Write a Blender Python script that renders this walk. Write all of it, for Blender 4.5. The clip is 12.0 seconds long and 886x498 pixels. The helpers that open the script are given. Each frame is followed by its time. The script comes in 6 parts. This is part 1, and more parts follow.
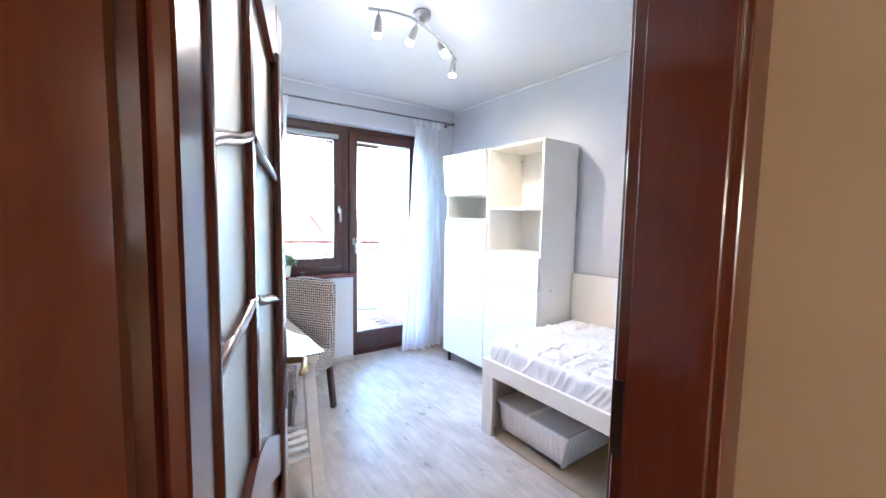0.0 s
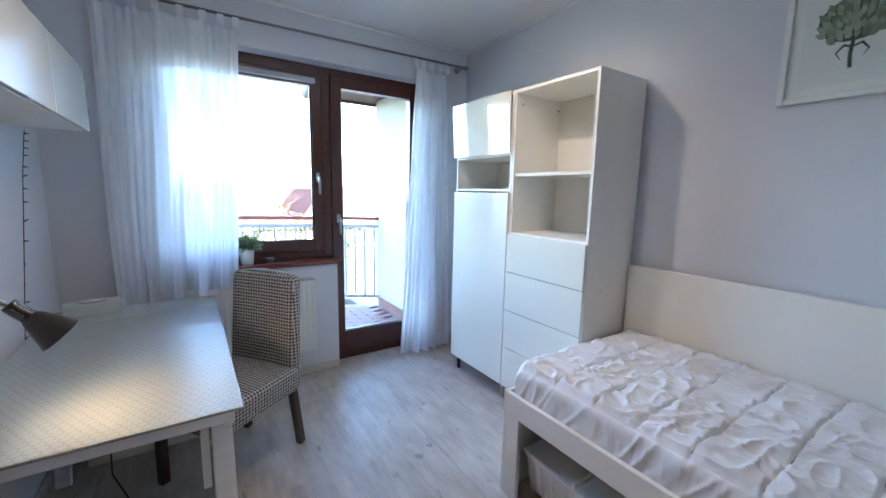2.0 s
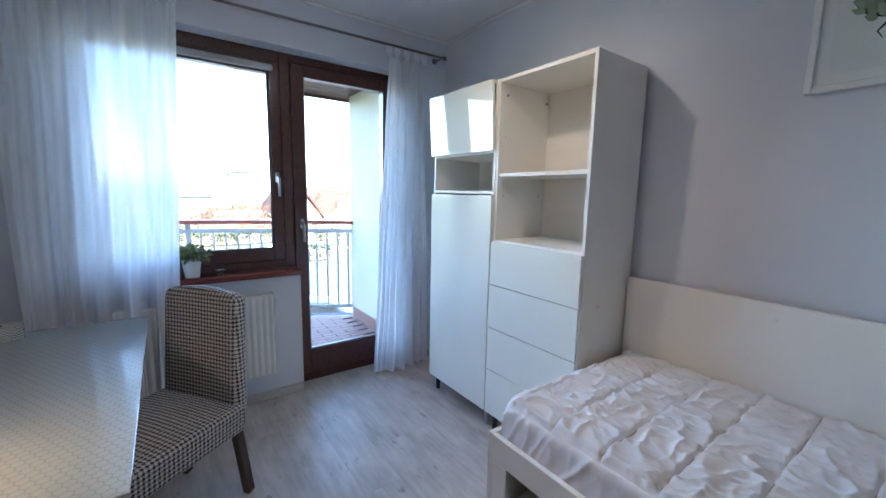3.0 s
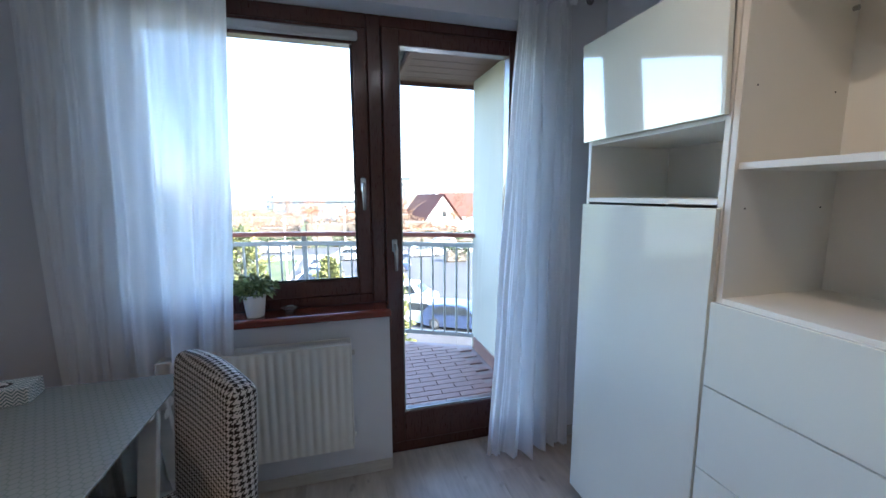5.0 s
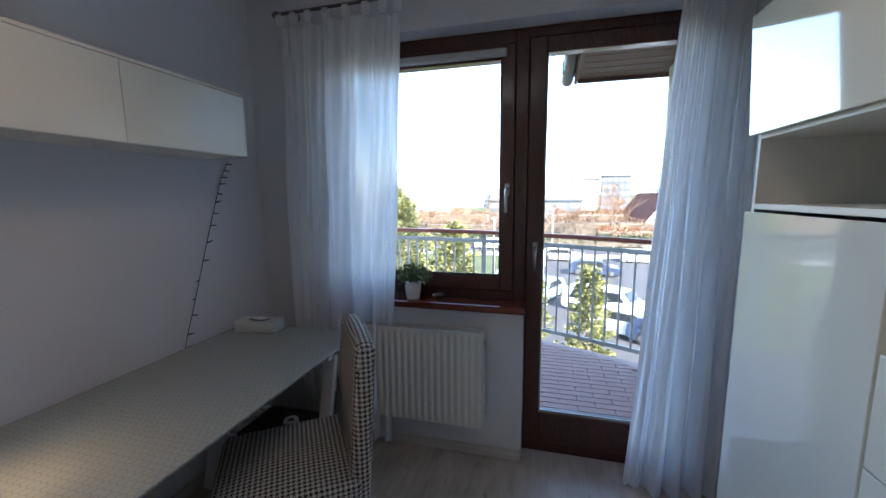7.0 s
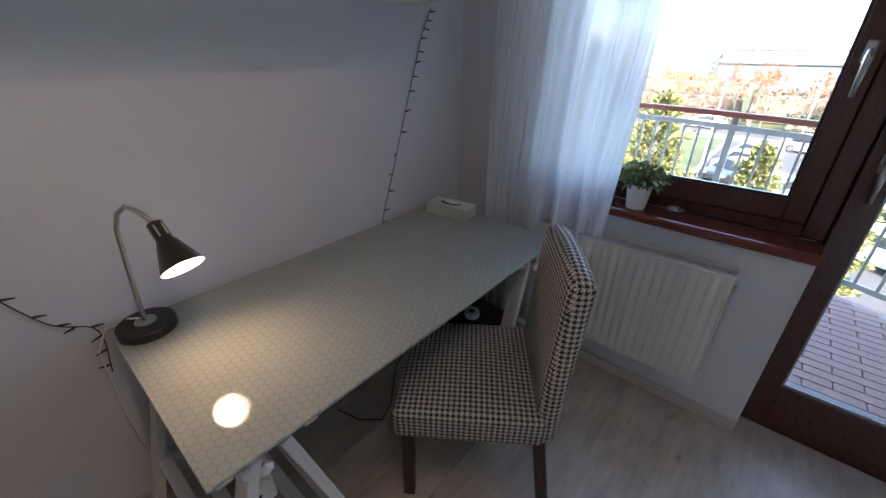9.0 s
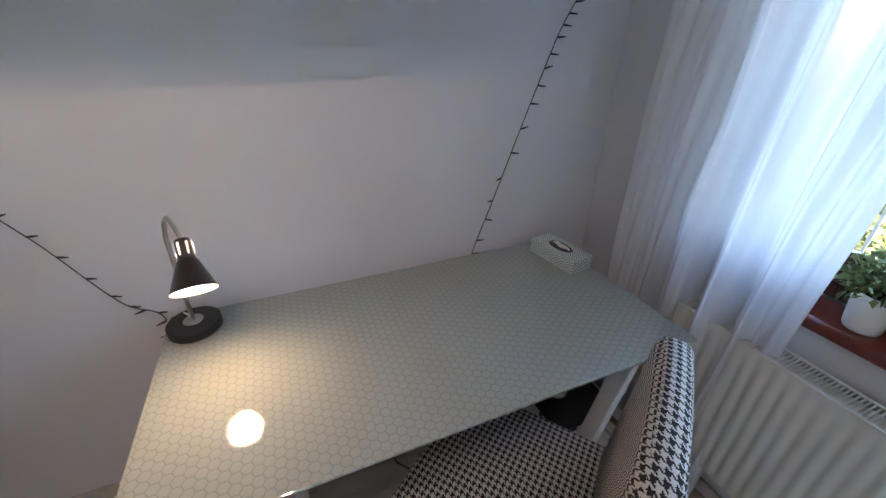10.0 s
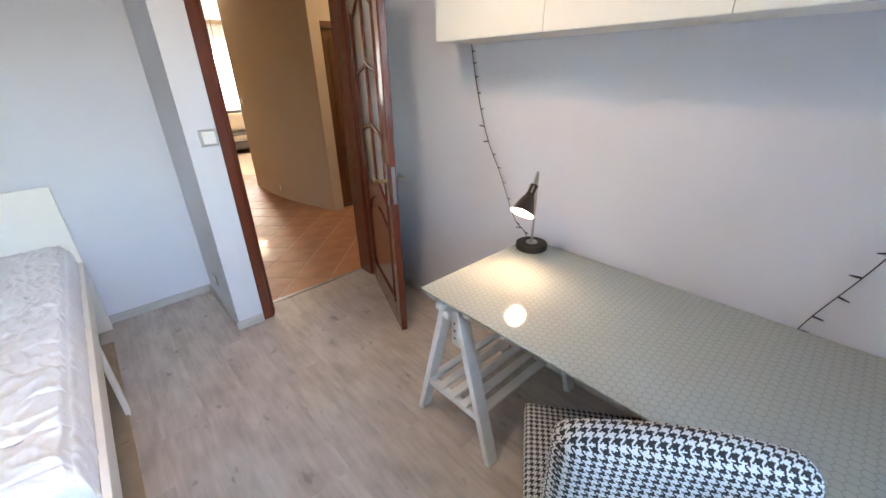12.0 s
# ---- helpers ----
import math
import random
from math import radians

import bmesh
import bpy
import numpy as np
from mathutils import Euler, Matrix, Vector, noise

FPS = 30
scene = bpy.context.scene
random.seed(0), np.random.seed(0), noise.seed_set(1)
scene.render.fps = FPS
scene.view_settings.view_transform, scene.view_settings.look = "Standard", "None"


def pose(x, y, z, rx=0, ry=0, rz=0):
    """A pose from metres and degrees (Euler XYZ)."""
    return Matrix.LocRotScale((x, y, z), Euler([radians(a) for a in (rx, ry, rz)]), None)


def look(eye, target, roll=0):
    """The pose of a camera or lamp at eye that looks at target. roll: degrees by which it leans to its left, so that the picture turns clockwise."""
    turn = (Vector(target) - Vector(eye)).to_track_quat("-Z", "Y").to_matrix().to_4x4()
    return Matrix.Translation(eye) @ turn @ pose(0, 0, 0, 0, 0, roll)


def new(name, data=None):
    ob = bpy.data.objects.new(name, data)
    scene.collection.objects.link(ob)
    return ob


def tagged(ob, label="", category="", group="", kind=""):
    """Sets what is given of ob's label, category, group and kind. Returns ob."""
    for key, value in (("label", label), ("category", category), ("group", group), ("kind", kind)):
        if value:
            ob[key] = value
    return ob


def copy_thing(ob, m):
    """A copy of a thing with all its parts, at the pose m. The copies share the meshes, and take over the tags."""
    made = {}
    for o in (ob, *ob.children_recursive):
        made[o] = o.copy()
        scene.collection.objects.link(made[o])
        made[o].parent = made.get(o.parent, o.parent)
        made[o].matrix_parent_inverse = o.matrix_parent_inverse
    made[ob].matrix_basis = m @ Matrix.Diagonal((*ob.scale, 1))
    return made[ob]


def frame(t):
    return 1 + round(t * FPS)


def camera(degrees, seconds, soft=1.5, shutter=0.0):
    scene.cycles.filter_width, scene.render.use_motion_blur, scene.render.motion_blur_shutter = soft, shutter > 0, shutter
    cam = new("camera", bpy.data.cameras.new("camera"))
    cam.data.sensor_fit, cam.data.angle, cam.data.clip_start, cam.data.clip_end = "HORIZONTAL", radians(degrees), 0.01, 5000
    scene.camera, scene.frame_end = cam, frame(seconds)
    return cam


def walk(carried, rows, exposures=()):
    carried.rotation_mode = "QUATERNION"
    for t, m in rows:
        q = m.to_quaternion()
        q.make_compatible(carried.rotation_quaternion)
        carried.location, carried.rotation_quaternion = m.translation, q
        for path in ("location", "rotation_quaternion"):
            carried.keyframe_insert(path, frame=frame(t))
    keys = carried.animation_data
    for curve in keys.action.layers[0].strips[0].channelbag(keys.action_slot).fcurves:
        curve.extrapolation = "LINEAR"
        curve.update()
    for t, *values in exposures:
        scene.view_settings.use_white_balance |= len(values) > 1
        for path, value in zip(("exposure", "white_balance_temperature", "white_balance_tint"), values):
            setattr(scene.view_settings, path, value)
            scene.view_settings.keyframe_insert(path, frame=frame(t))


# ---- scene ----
cam = camera(97.6, 12.0)
PATH = [
    (0, (0.142, -1.915, 1.44), (1.293, -0.287, 1.278), 1.0),
    (0.5, (0.293, -1.713, 1.419), (1.404, -0.058, 1.258), 1.0),
    (1, (0.439, -1.559, 1.411), (1.52, 0.109, 1.194), 1.0),
    (1.5, (0.559, -1.416, 1.413), (1.622, 0.255, 1.13), 1.0),
    (2, (0.667, -1.25, 1.41), (1.751, 0.405, 1.118), 1.1),
    (2.5, (0.764, -1.144, 1.407), (1.963, 0.433, 1.125), 1.4),
    (4.5, (1.238, -0.445, 1.449), (1.948, 1.405, 1.178), -0.3),
    (5, (1.363, -0.217, 1.451), (1.894, 1.691, 1.172), -0.2),
    (5.5, (1.499, -0.011, 1.499), (1.824, 1.939, 1.193), -0.2),
    (6, (1.605, 0.038, 1.486), (1.672, 2.016, 1.201), -0.6),
    (6.5, (1.714, -0.078, 1.471), (1.438, 1.886, 1.207), -0.6),
    (7, (1.715, -0.338, 1.473), (1.205, 1.576, 1.197), -0.5),
    (9, (1.39, -0.046, 1.492), (0.232, 1.307, 0.582), 0.5),
    (9.5, (1.275, 0.202, 1.532), (-0.085, 1.313, 0.576), 0.7),
    (10, (1.29, 0.425, 1.545), (-0.326, 1.102, 0.58), 0.2),
    (10.5, (1.416, 0.662, 1.546), (-0.336, 0.723, 0.584), -1.3),
    (11, (1.509, 0.846, 1.528), (-0.19, 0.343, 0.601), -1.4),
    (11.5, (1.508, 0.999, 1.527), (0.072, -0.027, 0.587), -1.4),
    (12, (1.606, 1.086, 1.549), (0.399, -0.272, 0.712), -1.3),
]
EXPOSURES = [(0, 5.90, 5500, 11), (0.5, 5.70, 5500, 11), (1.5, 4.95, 5450, 10), (2.5, 4.40, 5450, 10), (4.5, 3.80, 5550, 11), (5.5, 3.50, 5750, 11), (7, 3.20, 5900, 13), (9, 3.60, 6250, 15), (10.5, 4.65, 6200, 13), (12, 5.18, 6350, 12)]
walk(cam, [(t, look(eye, target, roll)) for t, eye, target, roll in PATH], EXPOSURES)

# exposure and world ------------------------------------------------------
world = bpy.data.worlds.new("sky")
scene.world = world
world.use_nodes = True
wn = world.node_tree.nodes
sky = wn.new("ShaderNodeTexSky")
sky.sky_type, sky.sun_disc = "NISHITA", False
sky.sun_elevation, sky.sun_rotation = radians(35), radians(141)
sky.air_density, sky.dust_density, sky.ozone_density = 1.0, 1.6, 0.7
world.node_tree.links.new(sky.outputs[0], wn["Background"].inputs[0])
wn["Background"].inputs[1].default_value = 0.15
sun_data = bpy.data.lights.new("sun", "SUN")
sun_data.energy, sun_data.angle, sun_data.color = 2.8, radians(0.5), (1.0, 0.91, 0.78)
sun = new("sun", sun_data)
sun.matrix_world = look((7.2, -8.9, 8), (0, 0, 0))


def lamp(name, kind, place, energy, color, size=0.03, target=None, cone=100, blend=0.5):
    data = bpy.data.lights.new(name, kind)
    data.energy, data.color, data.shadow_soft_size = energy, color, size
    ob = new(name, data)
    if kind == "SPOT":
        data.spot_size, data.spot_blend = radians(cone), blend
    ob.matrix_world = look(place, target) if target else Matrix.Translation(place)
    return ob


# materials ---------------------------------------------------------------
def nodes_of(name):
    m = bpy.data.materials.new(name)
    m.use_nodes = True
    nt = m.node_tree
    return m, nt, nt.nodes["Principled BSDF"]


def math_node(nt, op, a, b=None, c=None):
    n = nt.nodes.new("ShaderNodeMath")
    n.operation = op
    for i, v in enumerate((a, b, c)):
        if v is None:
            continue
        if isinstance(v, (int, float)):
            n.inputs[i].default_value = v
        else:
            nt.links.new(v, n.inputs[i])
    return n.outputs[0]


def mix_rgb(nt, fac, a, b):
    n = nt.nodes.new("ShaderNodeMix")
    n.data_type = "RGBA"
    for sock, v in ((n.inputs[0], fac), (n.inputs[6], a), (n.inputs[7], b)):
        if isinstance(v, (int, float)):
            sock.default_value = v
        elif isinstance(v, tuple):
            sock.default_value = (*v, 1)
        else:
            nt.links.new(v, sock)
    return n.outputs[2]


def noise_node(nt, scale, detail=3.0, stretch=(1, 1, 1), coord="Object"):
    tc = nt.nodes.new("ShaderNodeTexCoord")
    mp = nt.nodes.new("ShaderNodeMapping")
    mp.inputs["Scale"].default_value = stretch
    nt.links.new(tc.outputs[coord], mp.inputs[0])
    n = nt.nodes.new("ShaderNodeTexNoise")
    n.inputs["Scale"].default_value, n.inputs["Detail"].default_value = scale, detail
    nt.links.new(mp.outputs[0], n.inputs["Vector"])
    return n.outputs["Fac"]


def remap(nt, v, lo, hi):
    n = nt.nodes.new("ShaderNodeMapRange")
    nt.links.new(v, n.inputs[0])
    n.inputs[1].default_value, n.inputs[2].default_value = lo, hi
    return n.outputs[0]


def bump(nt, bsdf, height, strength, distance=0.002):
    n = nt.nodes.new("ShaderNodeBump")
    n.inputs["Strength"].default_value, n.inputs["Distance"].default_value = strength, distance
    nt.links.new(height, n.inputs["Height"])
    nt.links.new(n.outputs[0], bsdf.inputs["Normal"])


def plain(name, color, rough=0.5, metal=0.0, vary=0.06, scale=6.0, grain=120.0, relief=0.05, coat=0.0, stretch=(1, 1, 1)):
    """Painted, plastic or metal surface: broad tone drift, fine grain, slight relief."""
    m, nt, b = nodes_of(name)
    broad = noise_node(nt, scale, 4.0, stretch)
    fine = noise_node(nt, grain, 2.0, stretch)
    dark = tuple(c * (1 - 2.2 * vary) for c in color)
    lite = tuple(min(1, c * (1 + vary)) for c in color)
    nt.links.new(mix_rgb(nt, remap(nt, broad, 0.3, 0.7), dark, lite), b.inputs["Base Color"])
    r = math_node(nt, "MULTIPLY_ADD", fine, 0.12, rough - 0.06)
    nt.links.new(r, b.inputs["Roughness"])
    b.inputs["Metallic"].default_value = metal
    b.inputs["Coat Weight"].default_value = coat
    b.inputs["Coat Roughness"].default_value = 0.02
    if relief:
        bump(nt, b, fine, relief, 0.002 if grain > 60 else 0.008)
    return m


def wood(name, dark, light, rough=0.35, stretch=(1, 14, 14), scale=3.0, coat=0.0, spread=0.0, relief=0.08):
    m, nt, b = nodes_of(name)
    g = noise_node(nt, scale, 6.0, stretch)
    f = noise_node(nt, scale * 9, 3.0, stretch)
    fac = remap(nt, math_node(nt, "MULTIPLY_ADD", f, 0.4, math_node(nt, "MULTIPLY", g, 0.6)), 0.34, 0.66)
    col = mix_rgb(nt, fac, dark, light)
    if spread:
        info = nt.nodes.new("ShaderNodeObjectInfo")
        hsv = nt.nodes.new("ShaderNodeHueSaturation")
        nt.links.new(math_node(nt, "MULTIPLY_ADD", info.outputs["Random"], spread, 1 - spread / 2), hsv.inputs["Value"])
        nt.links.new(col, hsv.inputs["Color"])
        col = hsv.outputs[0]
    nt.links.new(col, b.inputs["Base Color"])
    nt.links.new(math_node(nt, "MULTIPLY_ADD", f, 0.2 if relief else 0.04, rough - 0.1), b.inputs["Roughness"])
    b.inputs["Coat Weight"].default_value, b.inputs["Coat Roughness"].default_value = coat, 0.14
    if relief:
        bump(nt, b, f, relief)
    return m


def laminate(name):
    """Grey-beige oak print: long soft grain, cloudy patches and a few dark knots, shifted from plank to plank."""
    m, nt, b = nodes_of(name)
    tc = nt.nodes.new("ShaderNodeTexCoord")
    info = nt.nodes.new("ShaderNodeObjectInfo")
    off = nt.nodes.new("ShaderNodeCombineXYZ")
    nt.links.new(math_node(nt, "MULTIPLY", info.outputs["Random"], 37.0), off.inputs[0])
    nt.links.new(math_node(nt, "MULTIPLY", info.outputs["Random"], 91.0), off.inputs[1])
    add = nt.nodes.new("ShaderNodeVectorMath")
    nt.links.new(tc.outputs["Object"], add.inputs[0])
    nt.links.new(off.outputs[0], add.inputs[1])
    def tex(scale, stretch, detail):
        mp = nt.nodes.new("ShaderNodeMapping")
        mp.inputs["Scale"].default_value = stretch
        nt.links.new(add.outputs[0], mp.inputs[0])
        n = nt.nodes.new("ShaderNodeTexNoise")
        n.inputs["Scale"].default_value, n.inputs["Detail"].default_value = scale, detail
        nt.links.new(mp.outputs[0], n.inputs["Vector"])
        return n.outputs["Fac"]
    grain = tex(8.0, (5.0, 0.55, 1), 5.0)
    cloud = tex(4.0, (2.2, 1, 1), 3.0)
    knot = remap(nt, tex(7.0, (2.0, 1, 1), 2.0), 0.66, 0.74)
    fac = remap(nt, math_node(nt, "ADD", math_node(nt, "MULTIPLY", grain, 0.4), math_node(nt, "MULTIPLY", cloud, 0.6)), 0.35, 0.65)
    col = mix_rgb(nt, fac, (0.37, 0.32, 0.275), (0.57, 0.51, 0.455))
    col = mix_rgb(nt, math_node(nt, "MULTIPLY", knot, 0.7), col, (0.22, 0.19, 0.165))
    nt.links.new(col, b.inputs["Base Color"])
    nt.links.new(math_node(nt, "MULTIPLY_ADD", grain, 0.15, 0.30), b.inputs["Roughness"])
    bump(nt, b, grain, 0.05)
    return m


def glass(name, color=(1, 1, 1), rough=0.0, ior=1.45):
    m, nt, b = nodes_of(name)
    b.inputs["Base Color"].default_value = (*color, 1)
    b.inputs["Transmission Weight"].default_value = 1
    b.inputs["Roughness"].default_value, b.inputs["IOR"].default_value = rough, ior
    return m


def emitter(name, color, strength):
    m, nt, b = nodes_of(name)
    b.inputs["Base Color"].default_value = (*color, 1)
    b.inputs["Emission Color"].default_value = (*color, 1)
    b.inputs["Emission Strength"].default_value = strength
    return m


def thin_pane(name, tint=(1, 1, 1)):
    """A flat pane: clear straight through, with a mirror's gloss on top."""
    m, nt, b = nodes_of(name)
    tr = nt.nodes.new("ShaderNodeBsdfTransparent")
    tr.inputs[0].default_value = (*tint, 1)
    gl = nt.nodes.new("ShaderNodeBsdfGlossy")
    gl.inputs["Roughness"].default_value = 0.01
    lw = nt.nodes.new("ShaderNodeLayerWeight")
    lw.inputs[0].default_value = 0.5
    steep = math_node(nt, "POWER", lw.outputs["Facing"], 5.0)
    mx = nt.nodes.new("ShaderNodeMixShader")
    nt.links.new(math_node(nt, "MULTIPLY_ADD", steep, 0.92, 0.035), mx.inputs[0])
    nt.links.new(tr.outputs[0], mx.inputs[1])
    nt.links.new(gl.outputs[0], mx.inputs[2])
    nt.links.new(mx.outputs[0], nt.nodes["Material Output"].inputs[0])
    return m


def sheer(name):
    """Thin white voile: lets light through, scatters the rest both ways."""
    m, nt, b = nodes_of(name)
    weave = noise_node(nt, 220.0, 2.0, (1, 1, 0.2))
    # stretched noise paints fold shading into the cloth's colour and opacity
    fold_shade = remap(nt, noise_node(nt, 16.0, 4.0, (1, 0.4, 0.06)), 0.36, 0.64)
    tr = nt.nodes.new("ShaderNodeBsdfTransparent")
    tl = nt.nodes.new("ShaderNodeBsdfTranslucent")
    nt.links.new(mix_rgb(nt, fold_shade, (0.90, 0.92, 0.95), (0.55, 0.58, 0.64)), tl.inputs[0])
    df = nt.nodes.new("ShaderNodeBsdfDiffuse")
    df.inputs[0].default_value = (0.93, 0.94, 0.96, 1)
    cloth = nt.nodes.new("ShaderNodeMixShader")
    cloth.inputs[0].default_value = 0.45
    nt.links.new(df.outputs[0], cloth.inputs[1])
    nt.links.new(tl.outputs[0], cloth.inputs[2])
    mx = nt.nodes.new("ShaderNodeMixShader")
    nt.links.new(math_node(nt, "ADD", math_node(nt, "MULTIPLY_ADD", weave, 0.03, 0.925), math_node(nt, "MULTIPLY", fold_shade, 0.04)), mx.inputs[0])
    nt.links.new(tr.outputs[0], mx.inputs[1])
    nt.links.new(cloth.outputs[0], mx.inputs[2])
    nt.links.new(mx.outputs[0], nt.nodes["Material Output"].inputs[0])
    return m


def houndstooth(name, period):
    """Two-colour twill: four dark and four light threads both ways."""
    m, nt, b = nodes_of(name)
    uv = nt.nodes.new("ShaderNodeUVMap")
    sep = nt.nodes.new("ShaderNodeSeparateXYZ")
    nt.links.new(uv.outputs[0], sep.inputs[0])
    k = 8.0 / period
    i = math_node(nt, "FLOOR", math_node(nt, "MULTIPLY", sep.outputs[0], k))
    j = math_node(nt, "FLOOR", math_node(nt, "MULTIPLY", sep.outputs[1], k))
    wrap = lambda v, n: math_node(nt, "WRAP", v, float(n), 0.0)
    warp = math_node(nt, "LESS_THAN", wrap(math_node(nt, "SUBTRACT", i, j), 4), 1.5)
    a = math_node(nt, "LESS_THAN", wrap(i, 8), 3.5)
    c = math_node(nt, "LESS_THAN", wrap(j, 8), 3.5)
    dark = math_node(nt, "ADD", math_node(nt, "MULTIPLY", warp, a), math_node(nt, "MULTIPLY", math_node(nt, "SUBTRACT", 1.0, warp), c))
    fuzz = noise_node(nt, 400.0, 2.0)
    lite = mix_rgb(nt, fuzz, (0.50, 0.48, 0.45), (0.65, 0.63, 0.60))
    col = mix_rgb(nt, dark, lite, (0.018, 0.017, 0.018))
    nt.links.new(col, b.inputs["Base Color"])
    b.inputs["Roughness"].default_value = 0.9
    bump(nt, b, fuzz, 0.3)
    return m


def honeycomb(name, width):
    """Pale glass with a printed net of fine grey-green hexagons."""
    m, nt, b = nodes_of(name)
    tc = nt.nodes.new("ShaderNodeTexCoord")
    sep = nt.nodes.new("ShaderNodeSeparateXYZ")
    nt.links.new(tc.outputs["Object"], sep.inputs[0])
    s3 = math.sqrt(3)
    x = math_node(nt, "DIVIDE", sep.outputs[0], width)
    y = math_node(nt, "DIVIDE", sep.outputs[1], width)

    def cell(ox, oy):
        ax = math_node(nt, "SUBTRACT", math_node(nt, "WRAP", math_node(nt, "ADD", x, ox), 1.0, 0.0), 0.5)
        ay = math_node(nt, "SUBTRACT", math_node(nt, "WRAP", math_node(nt, "ADD", y, oy), s3, 0.0), s3 / 2)
        ax, ay = math_node(nt, "ABSOLUTE", ax), math_node(nt, "ABSOLUTE", ay)
        slant = math_node(nt, "ADD", math_node(nt, "MULTIPLY", ax, 0.5), math_node(nt, "MULTIPLY", ay, s3 / 2))
        return math_node(nt, "MAXIMUM", ax, slant)

    d = math_node(nt, "MINIMUM", cell(0, 0), cell(0.5, s3 / 2))
    line = remap(nt, d, 0.43, 0.46)
    blot = noise_node(nt, 5.0, 3.0)
    base = mix_rgb(nt, blot, (0.31, 0.35, 0.325), (0.355, 0.39, 0.36))
    nt.links.new(mix_rgb(nt, line, base, (0.25, 0.295, 0.27)), b.inputs["Base Color"])
    b.inputs["Roughness"].default_value = 0.03
    b.inputs["IOR"].default_value = 1.52
    b.inputs["Coat Weight"].default_value = 1.0
    b.inputs["Coat Roughness"].default_value = 0.02
    return m


def zigzag(name):
    m, nt, b = nodes_of(name)
    uv = nt.nodes.new("ShaderNodeUVMap")
    sep = nt.nodes.new("ShaderNodeSeparateXYZ")
    nt.links.new(uv.outputs[0], sep.inputs[0])
    tri = math_node(nt, "PINGPONG", sep.outputs[0], 0.015)
    s = math_node(nt, "WRAP", math_node(nt, "ADD", sep.outputs[1], tri), 0.012, 0.0)
    nt.links.new(mix_rgb(nt, math_node(nt, "LESS_THAN", s, 0.006), (0.78, 0.80, 0.78), (0.22, 0.31, 0.30)), b.inputs["Base Color"])
    b.inputs["Roughness"].default_value = 0.6
    return m


def leafy(name, a, c, rough=0.6):
    m, nt, b = nodes_of(name)
    geo = nt.nodes.new("ShaderNodeNewGeometry")
    nt.links.new(mix_rgb(nt, geo.outputs["Random Per Island"], a, c), b.inputs["Base Color"])
    b.inputs["Roughness"].default_value = rough
    b.inputs["Transmission Weight"].default_value = 0.0
    return m


M = {}
M["wall"] = plain("wall_paint", (0.66, 0.67, 0.71), 0.85, vary=0.025, scale=1.2, grain=260, relief=0.12)
M["ceiling"] = plain("ceiling_paint", (0.82, 0.82, 0.82), 0.9, vary=0.02, scale=1.0, grain=240, relief=0.1)
M["hall_wall"] = plain("hall_paint", (0.50, 0.405, 0.29), 0.85, vary=0.03, scale=1.2, grain=200, relief=0.2)
M["facade"] = plain("facade_plaster", (0.50, 0.47, 0.39), 0.9, vary=0.05, scale=2.5, grain=90, relief=0.5)
M["laminate"] = laminate("laminate")
M["joint"] = plain("floor_joint", (0.40, 0.365, 0.33), 0.6)
M["cassette"] = plain("grey_blind_fabric", (0.42, 0.42, 0.43), 0.7)
M["baseboard"] = wood("baseboard_laminate", (0.42, 0.40, 0.37), (0.55, 0.53, 0.50), 0.45)
M["mahogany"] = wood("mahogany", (0.100, 0.024, 0.014), (0.130, 0.033, 0.018), 0.26, stretch=(10, 10, 1), scale=2.0, coat=0.45, relief=0.0)
M["frame"] = wood("window_mahogany", (0.056, 0.016, 0.011), (0.074, 0.022, 0.015), 0.30, stretch=(12, 12, 1), scale=2.5, coat=0.4, relief=0.02)
M["sill"] = wood("sill_mahogany", (0.15, 0.032, 0.022), (0.185, 0.042, 0.028), 0.22, stretch=(1, 12, 12), scale=2.5, coat=0.5, relief=0.0)
M["front_door"] = wood("hall_door_wood", (0.07, 0.028, 0.010), (0.13, 0.055, 0.020), 0.35, stretch=(12, 12, 1), scale=2.5, coat=0.3)
M["white_matt"] = plain("white_foil", (0.82, 0.79, 0.72), 0.42, vary=0.02, scale=2, grain=300, relief=0.03)
M["white_gloss"] = plain("white_high_gloss", (0.82, 0.82, 0.74), 0.07, vary=0.015, scale=2, grain=300, relief=0.0, coat=1.0)
M["white_paint"] = plain("white_painted_wood", (0.76, 0.76, 0.74), 0.45, vary=0.03, scale=6, grain=150, relief=0.08, stretch=(1, 1, 6))
M["white_metal"] = plain("white_enamel", (0.74, 0.735, 0.70), 0.30, vary=0.02, scale=3, grain=300, relief=0.02, coat=0.3)
# near-black colour for the shade inside drilled holes
M["hole_shade"] = plain("hole_shade", (0.03, 0.03, 0.03), 0.8)
M["steel"] = plain("brushed_steel", (0.50, 0.49, 0.47), 0.30, 1.0, vary=0.05, grain=60, relief=0)
M["rod"] = plain("grey_steel_rod", (0.22, 0.21, 0.22), 0.35, 0.9, vary=0.05)
M["brass"] = plain("worn_brass", (0.55, 0.42, 0.20), 0.30, 1.0, vary=0.2, scale=30)
M["black_metal"] = plain("black_lacquered_metal", (0.022, 0.016, 0.014), 0.32, 0.0, vary=0.1, coat=0.3)
M["black"] = plain("black_plastic", (0.015, 0.015, 0.015), 0.5)
M["cable"] = plain("dark_cable", (0.02, 0.022, 0.02), 0.6)
M["white_plastic"] = plain("white_plastic", (0.80, 0.80, 0.78), 0.35, vary=0.01, relief=0)
M["clear_plastic"] = plain("milky_plastic", (0.80, 0.82, 0.84), 0.28, vary=0.02, relief=0)
